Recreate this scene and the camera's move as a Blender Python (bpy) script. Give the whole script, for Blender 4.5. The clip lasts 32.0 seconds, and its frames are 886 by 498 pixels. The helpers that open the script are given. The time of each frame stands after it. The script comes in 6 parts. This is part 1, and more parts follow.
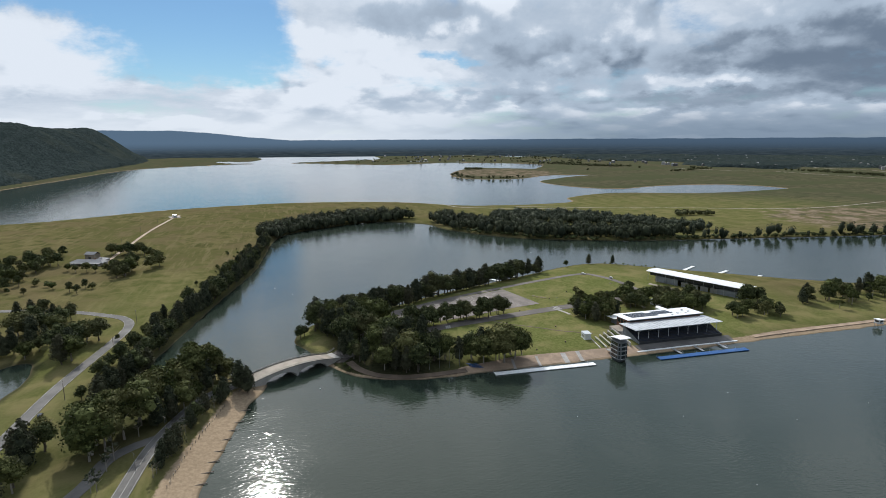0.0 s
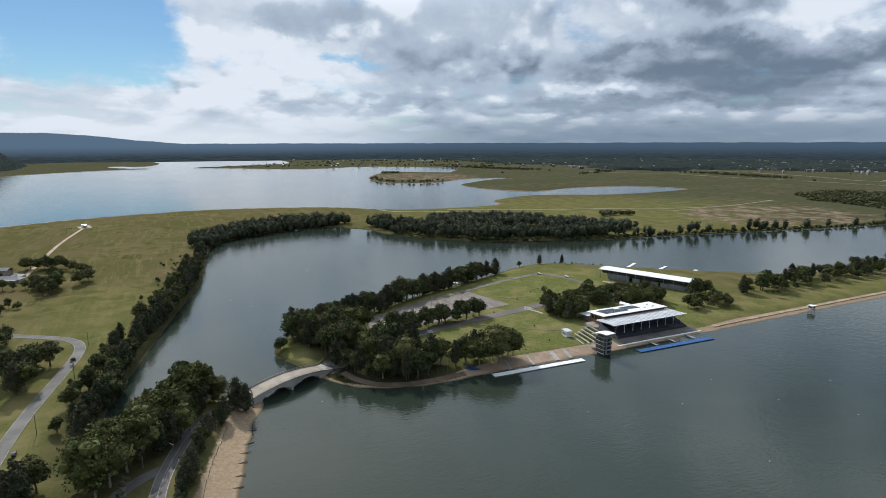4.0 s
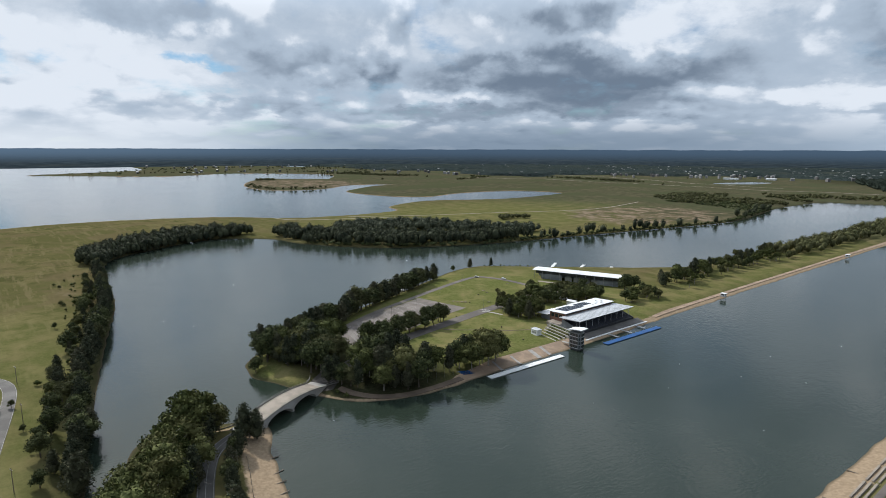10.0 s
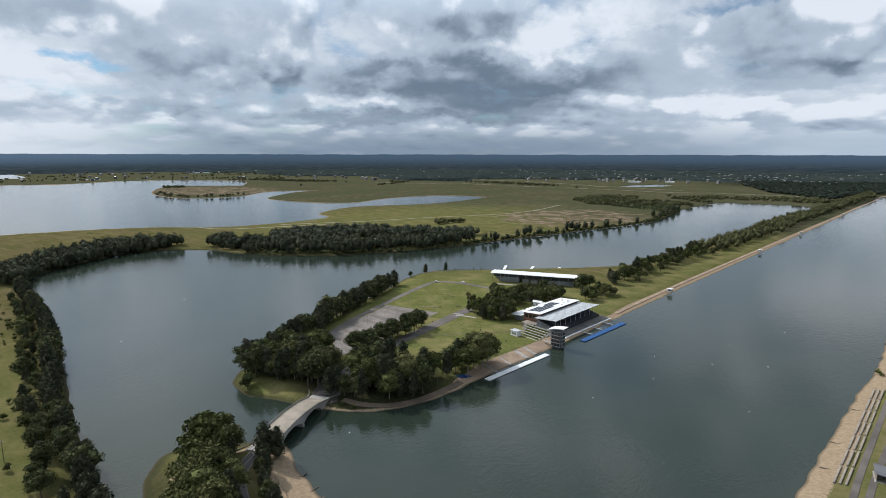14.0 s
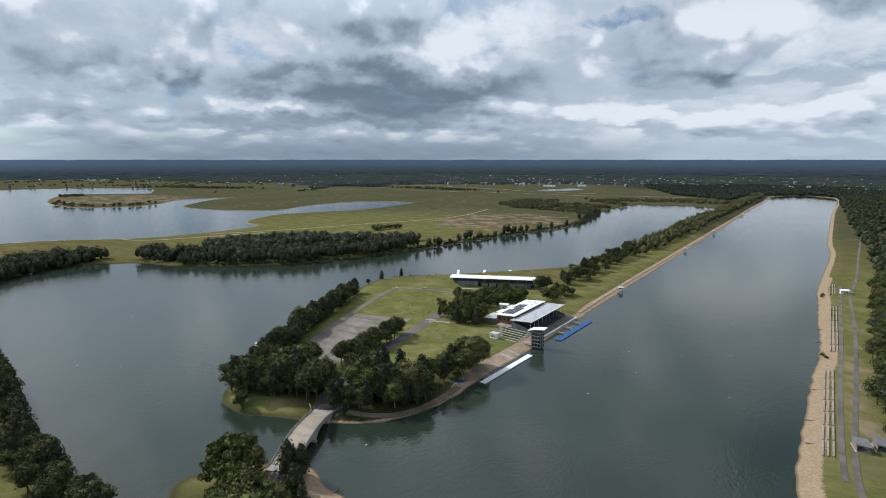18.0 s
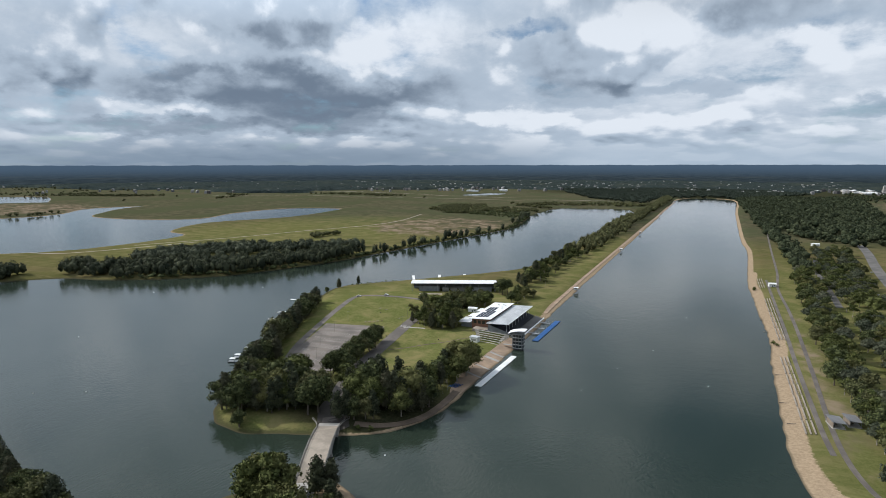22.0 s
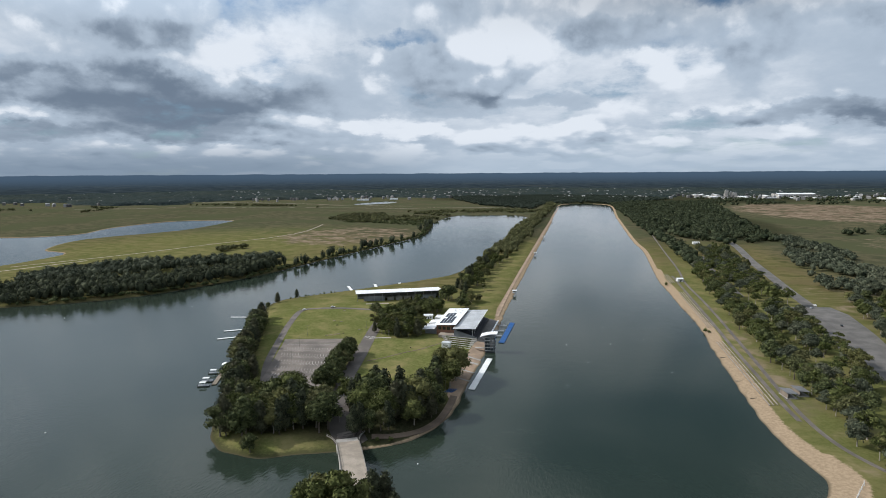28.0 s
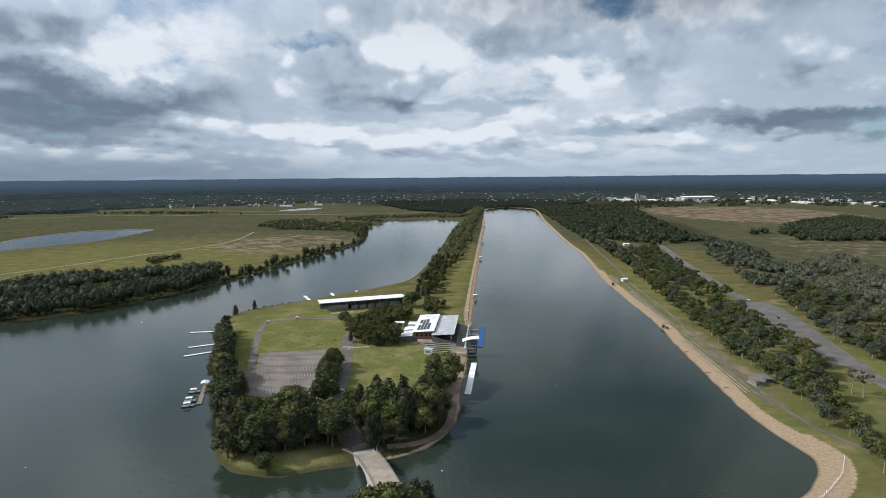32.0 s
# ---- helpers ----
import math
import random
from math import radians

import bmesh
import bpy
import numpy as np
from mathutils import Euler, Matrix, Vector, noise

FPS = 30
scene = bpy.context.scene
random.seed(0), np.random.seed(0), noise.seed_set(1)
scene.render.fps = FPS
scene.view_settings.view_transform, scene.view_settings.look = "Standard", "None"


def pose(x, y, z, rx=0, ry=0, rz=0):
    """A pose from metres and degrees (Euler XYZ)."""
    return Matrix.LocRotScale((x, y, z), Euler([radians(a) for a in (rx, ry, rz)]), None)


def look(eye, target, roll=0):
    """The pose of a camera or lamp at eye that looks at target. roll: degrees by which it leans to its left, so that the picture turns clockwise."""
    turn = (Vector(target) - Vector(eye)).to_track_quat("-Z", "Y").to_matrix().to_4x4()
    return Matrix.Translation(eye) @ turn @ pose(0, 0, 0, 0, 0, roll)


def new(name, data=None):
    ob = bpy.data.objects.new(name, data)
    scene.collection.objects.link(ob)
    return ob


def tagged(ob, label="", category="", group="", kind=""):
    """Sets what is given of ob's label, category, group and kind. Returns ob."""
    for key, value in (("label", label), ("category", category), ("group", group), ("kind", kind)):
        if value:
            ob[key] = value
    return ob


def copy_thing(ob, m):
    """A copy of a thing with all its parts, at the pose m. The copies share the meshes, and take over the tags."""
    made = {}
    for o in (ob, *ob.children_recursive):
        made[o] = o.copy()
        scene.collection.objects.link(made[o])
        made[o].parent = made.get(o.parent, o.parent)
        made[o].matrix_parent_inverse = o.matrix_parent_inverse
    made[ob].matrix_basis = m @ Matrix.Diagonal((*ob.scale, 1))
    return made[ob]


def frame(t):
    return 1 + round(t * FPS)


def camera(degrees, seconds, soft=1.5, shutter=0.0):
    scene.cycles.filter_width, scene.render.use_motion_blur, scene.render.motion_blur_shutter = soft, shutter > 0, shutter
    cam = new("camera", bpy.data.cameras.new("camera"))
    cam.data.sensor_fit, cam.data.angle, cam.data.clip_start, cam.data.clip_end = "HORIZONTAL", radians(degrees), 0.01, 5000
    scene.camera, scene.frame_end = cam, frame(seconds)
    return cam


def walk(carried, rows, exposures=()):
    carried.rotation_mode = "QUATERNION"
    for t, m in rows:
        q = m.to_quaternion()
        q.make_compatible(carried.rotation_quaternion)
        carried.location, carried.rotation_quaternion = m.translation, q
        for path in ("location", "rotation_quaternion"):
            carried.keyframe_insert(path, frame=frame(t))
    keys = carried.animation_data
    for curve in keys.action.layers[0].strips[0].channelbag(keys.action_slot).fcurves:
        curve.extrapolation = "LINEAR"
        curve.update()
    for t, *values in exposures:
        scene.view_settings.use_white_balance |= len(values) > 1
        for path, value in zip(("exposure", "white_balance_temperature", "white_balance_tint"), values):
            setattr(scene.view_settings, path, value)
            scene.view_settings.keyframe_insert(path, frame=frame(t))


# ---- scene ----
cam = camera(75.355, 32.0, 0.85)

# seconds, eye, target, roll
PATH = [
    (0, (293.29, -192.55, 133.60), (198.632, -166.300, 114.851), -0.30),
    (1, (289.49, -205.86, 133.92), (195.994, -175.637, 115.335), -0.33),
    (2, (285.02, -217.93, 133.99), (192.819, -183.878, 115.552), -0.30),
    (3, (280.03, -229.22, 133.92), (189.255, -191.462, 115.621), -0.23),
    (4.5, (271.79, -245.41, 133.72), (183.406, -202.268, 115.635), -0.10),
    (6, (262.84, -261.27, 133.56), (177.136, -212.938, 115.711), 0.03),
    (8, (249.94, -282.36, 133.58), (168.262, -227.379, 116.083), 0.14),
    (10, (235.91, -303.28, 133.91), (158.774, -241.983, 116.804), 0.17),
    (12, (220.66, -323.50, 134.48), (148.534, -256.273, 117.793), 0.15),
    (14, (204.10, -342.38, 135.15), (137.397, -269.664, 118.902), 0.10),
    (15.5, (190.81, -355.34, 135.64), (128.408, -278.830, 119.721), 0.06),
    (17, (176.82, -367.13, 136.06), (118.886, -287.124, 120.471), 0.02),
    (19, (157.25, -381.03, 136.45), (105.464, -296.834, 121.310), -0.02),
    (21, (136.91, -393.09, 136.66), (91.429, -305.254, 121.963), -0.06),
    (23, (116.11, -403.81, 136.74), (77.060, -312.854, 122.505), -0.10),
    (25, (95.11, -413.69, 136.85), (62.587, -320.136, 123.078), -0.18),
    (26.5, (79.24, -420.75, 137.06), (51.692, -325.567, 123.641), -0.27),
    (28, (63.13, -427.44, 137.49), (40.635, -330.886, 124.412), -0.37),
    (29, (52.10, -431.51, 137.94), (33.029, -334.192, 125.077), -0.43),
    (30, (40.65, -435.03, 138.55), (25.068, -337.068, 125.881), -0.49),
    (31, (28.57, -437.68, 139.34), (16.544, -339.199, 126.833), -0.52),
    (32, (15.56, -439.02, 140.32), (7.180, -340.145, 127.930), -0.50),
]
walk(cam, [(t, look(eye, target, roll)) for t, eye, target, roll in PATH], [(0.0, -0.03, 6050, 10), (32.0, -0.03, 6130, 10)])


# ---- daylight ----
SUN_AZ, SUN_EL = radians(-93.5), radians(36.5)
sun_way = Vector((math.sin(SUN_AZ) * math.cos(SUN_EL), math.cos(SUN_AZ) * math.cos(SUN_EL), math.sin(SUN_EL)))
sun_data = bpy.data.lights.new("sun", "SUN")
sun_data.energy, sun_data.angle, sun_data.color = 4.2, radians(0.6), (1.0, 0.93, 0.82)
sun = new("sun", sun_data)
sun.matrix_world = look(sun_way * 1000, (0, 0, 0))

world = bpy.data.worlds.new("sky")
scene.world = world
world.use_nodes = True


class Net:
    """Short hand for building a node tree."""

    def __init__(self, tree):
        self.tree = tree
        tree.nodes.clear()

    def add(self, kind, **props):
        nd = self.tree.nodes.new(kind)
        for key, value in props.items():
            if key == "op":
                nd.operation = value
            elif key == "dims":
                nd.noise_dimensions = value
            elif key == "blend":
                nd.blend_type = value
            elif key == "attr":
                nd.attribute_name = value
            elif key == "clamp":
                nd.use_clamp = value
        return nd

    def put(self, sock, value):
        if hasattr(value, "is_output"):
            self.tree.links.new(value, sock)
        elif isinstance(value, (tuple, list)) and len(value) == 3 and sock.type == "RGBA":
            sock.default_value = (*value, 1.0)
        else:
            sock.default_value = value

    def math(self, op, a, b=0.0, c=0.0, clamp=False):
        nd = self.add("ShaderNodeMath", op=op, clamp=clamp)
        for i, v in enumerate((a, b, c)):
            self.put(nd.inputs[i], v)
        return nd.outputs[0]

    def vmath(self, op, a, b):
        nd = self.add("ShaderNodeVectorMath", op=op)
        self.put(nd.inputs[0], a)
        self.put(nd.inputs[1], b)
        return nd.outputs["Value"] if op in ("DOT_PRODUCT", "LENGTH", "DISTANCE") else nd.outputs[0]

    def noise(self, vec, scale, detail=4.0, rough=0.5, distort=0.0):
        nd = self.add("ShaderNodeTexNoise", dims="3D")
        if vec is not None:
            self.put(nd.inputs["Vector"], vec)
        self.put(nd.inputs["Scale"], scale)
        self.put(nd.inputs["Detail"], detail)
        self.put(nd.inputs["Roughness"], rough)
        self.put(nd.inputs["Distortion"], distort)
        return nd.outputs["Fac"]

    def mix(self, fac, a, b, blend="MIX"):
        nd = self.add("ShaderNodeMix", blend=blend)
        nd.data_type = "RGBA"
        self.put(nd.inputs[0], fac)
        self.put(nd.inputs[6], a)
        self.put(nd.inputs[7], b)
        return nd.outputs[2]

    def ramp(self, x, lo, hi, a=0.0, b=1.0):
        nd = self.add("ShaderNodeMapRange")
        nd.interpolation_type = "SMOOTHSTEP"
        for i, v in enumerate((x, lo, hi, a, b)):
            self.put(nd.inputs[i], v)
        return nd.outputs[0]


def build_sky():
    n = Net(world.node_tree)
    out = n.add("ShaderNodeOutputWorld")
    back = n.add("ShaderNodeBackground")
    n.tree.links.new(back.outputs[0], out.inputs[0])
    sky = n.add("ShaderNodeTexSky")
    sky.sky_type, sky.sun_disc = "NISHITA", False
    sky.sun_elevation, sky.sun_rotation = SUN_EL, SUN_AZ % (2 * math.pi)
    sky.air_density, sky.dust_density, sky.ozone_density = 1.0, 0.15, 2.0
    blue = n.mix(1.0, sky.outputs[0], (0.052, 0.066, 0.074), "MULTIPLY")
    way = n.add("ShaderNodeTexCoord").outputs["Generated"]
    sep = n.add("ShaderNodeSeparateXYZ")
    n.put(sep.inputs[0], way)
    x, y, z = sep.outputs
    up = n.math("MAXIMUM", z, 0.0)
    lift = n.math("LOGARITHM", n.math("ADD", up, 0.055), 2.718)

    def cloud_space(dz, sx, sz):
        com = n.add("ShaderNodeCombineXYZ")
        n.put(com.inputs[0], n.math("MULTIPLY", x, sx))
        n.put(com.inputs[1], n.math("MULTIPLY", y, sx))
        n.put(com.inputs[2], n.math("MULTIPLY_ADD", lift, sz, dz))
        return com.outputs[0]

    def toward(az, el, lo, hi):
        a, e = radians(az), radians(el)
        dot = n.vmath("DOT_PRODUCT", way, (math.sin(a) * math.cos(e), math.cos(a) * math.cos(e), math.sin(e)))
        return n.ramp(dot, math.cos(radians(lo)), math.cos(radians(hi)))

    def heads(vec, scale):
        """Cauliflower cells of a heaped cloud."""
        v = n.add("ShaderNodeTexVoronoi")
        v.feature = "SMOOTH_F1"
        n.put(v.inputs["Vector"], vec)
        v.inputs["Scale"].default_value, v.inputs["Smoothness"].default_value = scale, 0.5
        v.inputs["Detail"].default_value, v.inputs["Roughness"].default_value = 2.0, 0.45
        return n.math("SUBTRACT", 0.55, v.outputs["Distance"])

    def heap(seed, sx, sz, dz):
        p = cloud_space(seed + dz, sx, sz)
        return n.math("MULTIPLY_ADD", heads(p, 2.4), 0.26, n.noise(p, 0.95, 8.0, 0.56))

    wisps = n.noise(cloud_space(1.3, 13.0, 7.0), 1.0, 7.0, 0.62)
    # two ranks of heaped cloud, the farthest first: thickness, and how much light its upper side gets
    ranks = []
    for seed, sx, sz, rise, thin in ((5.7, 4.2, 1.25, 0.20, 0.36), (3.1, 3.0, 0.95, 0.19, 0.46)):
        here, above = heap(seed, sx, sz, 0.0), heap(seed, sx, sz, rise)
        ranks.append((n.ramp(here, thin, thin + 0.10), n.math("MULTIPLY_ADD", n.math("SUBTRACT", here, above), 3.9, 0.60)))
    body = n.noise(cloud_space(3.1, 4.0, 1.5), 1.0, 6.0, 0.54)
    # bearing and height in degrees, ruffled so that no cloud has a clean outline
    bearing = n.math("DEGREES", n.math("ARCTAN2", x, y))
    height = n.math("DEGREES", n.math("ARCSINE", z))
    bearing = n.math("ADD", bearing, n.math("MULTIPLY", n.math("SUBTRACT", n.noise(cloud_space(9.3, 9.0, 3.0), 1.0, 5.0, 0.6), 0.5), 13.0))
    height = n.math("ADD", height, n.math("MULTIPLY", n.math("SUBTRACT", n.noise(cloud_space(5.3, 11.0, 3.0), 1.0, 5.0, 0.6), 0.5), 4.5))

    def banks(rows, start):
        total = start
        for a, e, w, h, k in rows:
            u = n.math("MULTIPLY_ADD", bearing, 1.0 / w, -a / w)
            v = n.math("MULTIPLY_ADD", height, 1.0 / h, -e / h)
            d = n.math("MULTIPLY_ADD", v, v, n.math("MULTIPLY", u, u))
            total = n.math("MULTIPLY_ADD", n.ramp(d, 2.0, 0.0), k, total)
        return total
    # bearing, height, half width, half height, weight: dark bases below zero, sunlit heads above
    WEST = [(-65, 7.5, 6.8, 1.6, -0.5), (-74.4, 11.3, 6.2, 1.4, -0.5), (-68.9, 3.9, 4.5, 1.0, -0.4), (-49.6, 3.5, 9.6, 0.8, -0.4), (-84.2, 6.7, 8.5, 3.4, 0.3), (-108.6, 6.8, 6.8, 2.5, 0.4),
            (-52.7, 11.0, 7.9, 2.3, 0.3), (-51.7, 4.9, 4.0, 1.0, 0.4)]
    NORTH = [(-38.7, 7.0, 13.0, 2.2, -0.8), (-40.4, 11.8, 5.0, 1.2, -0.5), (-36.3, 4.0, 7.3, 1.1, -0.45), (-14.9, 9.6, 9.0, 1.8, -0.3), (-11.5, 6.7, 5.6, 1.0, -0.35), (-32.9, 10.4, 5.1, 2.5, 0.4),
             (-26.0, 11.4, 6.5, 3.0, 0.4), (-18.0, 4.6, 3.4, 0.8, 0.4)]
    EAST = [(3.8, 12.3, 4.8, 1.5, -0.55), (-0.5, 6.8, 5.6, 0.7, -0.35), (18.6, 4.7, 10.2, 0.8, -0.5), (29.2, 3.9, 7.3, 1.1, -0.6), (14.5, 11.4, 5.1, 2.0, -0.25), (-6.0, 11.3, 3.4, 2.3, 0.35), (9.1, 9.8, 4.0, 1.4, 0.35), (31.0, 7.0, 13.0, 6.0, -0.3)]
    HOLES = [(-96.0, 8.0, 9.5, 3.2, 0.36), (-102.5, 12.3, 13.0, 2.6, 0.36), (-15.9, 12.7, 3.4, 0.8, 0.20), (11.0, 15.2, 5.0, 1.2, 0.24), (-74.7, 7.6, 3.4, 0.6, 0.2), (14.0, 27.0, 15.0, 9.0, 0.34)]
    rain = toward(-42, 6, 34, 4)
    gaps = banks(HOLES, 0.0)
    cover = n.math("SUBTRACT", n.math("MULTIPLY_ADD", ranks[1][0], 0.16, n.math("ADD", body, 0.14)), gaps)
    veil = n.ramp(n.math("MULTIPLY_ADD", n.math("SUBTRACT", wisps, 0.5), 0.40, cover), 0.34, 0.62)
    lit = n.math("MULTIPLY_ADD", n.math("SUBTRACT", wisps, 0.5), 0.5, 0.72)
    for thick, sunny in ranks:
        lit = n.math("ADD", n.math("MULTIPLY", lit, n.math("SUBTRACT", 1.0, thick)), n.math("MULTIPLY", sunny, thick))
    lit = n.math("SUBTRACT", lit, n.math("MULTIPLY", rain, 0.30))
    lit = banks(WEST + NORTH + EAST, lit)
    shade = n.mix(n.ramp(lit, -0.40, 0.52), (0.17, 0.215, 0.275), (0.46, 0.53, 0.605))
    shade = n.mix(n.ramp(lit, 0.44, 1.02), shade, (0.80, 0.83, 0.86))
    col = n.mix(veil, blue, shade)
    # pale haze towards the horizon
    low = n.ramp(z, 0.062, 0.008)
    haze = n.mix(rain, (0.43, 0.51, 0.59), (0.21, 0.27, 0.34))
    haze = n.mix(toward(-100, 3, 36, 10), haze, (0.80, 0.83, 0.85))
    col = n.mix(n.math("MULTIPLY", low, 0.85), col, haze)
    # land painted into the sky below the skyline, with a blue escarpment in the west
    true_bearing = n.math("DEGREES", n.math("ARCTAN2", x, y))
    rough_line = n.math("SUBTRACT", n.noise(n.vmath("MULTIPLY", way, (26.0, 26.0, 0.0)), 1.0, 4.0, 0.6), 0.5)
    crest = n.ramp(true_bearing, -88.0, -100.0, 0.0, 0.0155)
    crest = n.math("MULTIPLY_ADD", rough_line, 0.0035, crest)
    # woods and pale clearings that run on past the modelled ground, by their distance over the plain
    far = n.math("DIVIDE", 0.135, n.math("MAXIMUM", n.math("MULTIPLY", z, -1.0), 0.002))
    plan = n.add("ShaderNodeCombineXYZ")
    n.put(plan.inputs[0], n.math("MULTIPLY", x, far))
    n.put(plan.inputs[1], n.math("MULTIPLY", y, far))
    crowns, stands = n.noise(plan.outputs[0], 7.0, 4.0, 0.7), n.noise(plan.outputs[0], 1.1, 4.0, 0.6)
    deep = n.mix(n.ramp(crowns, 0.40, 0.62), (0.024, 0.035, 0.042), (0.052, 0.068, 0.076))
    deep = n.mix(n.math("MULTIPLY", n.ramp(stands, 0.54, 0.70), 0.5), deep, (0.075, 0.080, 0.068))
    # blue mixed in towards the skyline stands in for haze
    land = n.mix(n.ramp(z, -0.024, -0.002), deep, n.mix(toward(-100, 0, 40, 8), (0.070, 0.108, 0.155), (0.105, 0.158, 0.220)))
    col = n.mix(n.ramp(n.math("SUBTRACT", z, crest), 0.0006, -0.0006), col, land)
    # overhead the cloud is brighter round the sun and darker away from it
    near_sun = n.vmath("DOT_PRODUCT", way, tuple(sun_way))
    gain = n.math("MULTIPLY", n.ramp(z, 0.20, 0.28), n.math("SUBTRACT", n.ramp(near_sun, -0.3, 0.95, 0.52, 1.55), 1.0))
    com = n.add("ShaderNodeCombineXYZ")
    for k in range(3):
        n.put(com.inputs[k], n.math("ADD", gain, 1.0))
    col = n.mix(1.0, col, com.outputs[0], "MULTIPLY")
    # thin cloud glows round the sun
    col = n.mix(n.math("MULTIPLY", n.math("MULTIPLY", toward(-95, 36, 34, 4), n.ramp(z, 0.28, 0.46)), 0.8), col, (1.7, 1.65, 1.55))
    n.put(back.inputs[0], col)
    back.inputs[1].default_value = 1.0


build_sky()

# ---- materials ----
def material(name):
    m = bpy.data.materials.new(name)
    m.use_nodes = True
    n = Net(m.node_tree)
    out, bsdf = n.add("ShaderNodeOutputMaterial"), n.add("ShaderNodeBsdfPrincipled")
    n.tree.links.new(bsdf.outputs[0], out.inputs[0])
    n.bsdf = bsdf
    n.place = n.add("ShaderNodeTexCoord").outputs["Object"]
    return m, n


def bump(n, height, strength, distance):
    b = n.add("ShaderNodeBump")
    n.put(b.inputs["Height"], height)
    b.inputs["Strength"].default_value, b.inputs["Distance"].default_value = strength, distance
    n.put(n.bsdf.inputs["Normal"], b.outputs[0])


def plain(name, colour, rough=0.7, metal=0.0, vary=0.25, grain=2.0, stain=0.12, spec=0.4):
    """Paint, concrete, metal: a colour with grain and broad weathering."""
    m, n = material(name)
    fine, wide = n.noise(n.place, grain, 5.0, 0.6), n.noise(n.place, stain, 4.0, 0.6)
    dark = tuple(c * (1 - vary) for c in colour)
    pale = tuple(min(1.0, c * (1 + vary * 0.5)) for c in colour)
    col = n.mix(n.ramp(wide, 0.35, 0.65), dark, pale)
    col = n.mix(n.math("MULTIPLY", n.ramp(fine, 0.45, 0.75), 0.5), col, dark)
    n.put(n.bsdf.inputs["Base Color"], col)
    n.put(n.bsdf.inputs["Roughness"], n.ramp(fine, 0.2, 0.8, rough - 0.08, min(1.0, rough + 0.08)))
    n.bsdf.inputs["Metallic"].default_value = metal
    n.bsdf.inputs["Specular IOR Level"].default_value = spec
    bump(n, fine, 0.25, 0.02)
    return m


def foliage(name, deep, light, dry):
    m, n = material(name)
    geo, info = n.add("ShaderNodeNewGeometry"), n.add("ShaderNodeObjectInfo")
    isle, tree = geo.outputs["Random Per Island"], info.outputs["Random"]
    col = n.mix(isle, deep, light)
    col = n.mix(n.math("MULTIPLY", n.ramp(tree, 0.45, 1.0), 0.55), col, dry)
    col = n.mix(n.ramp(n.noise(n.place, 0.45, 3.0), 0.45, 0.7, 0.0, 0.5), col, deep)
    n.put(n.bsdf.inputs["Base Color"], col)
    n.bsdf.inputs["Roughness"].default_value = 0.75
    n.bsdf.inputs["Specular IOR Level"].default_value = 0.04
    return m


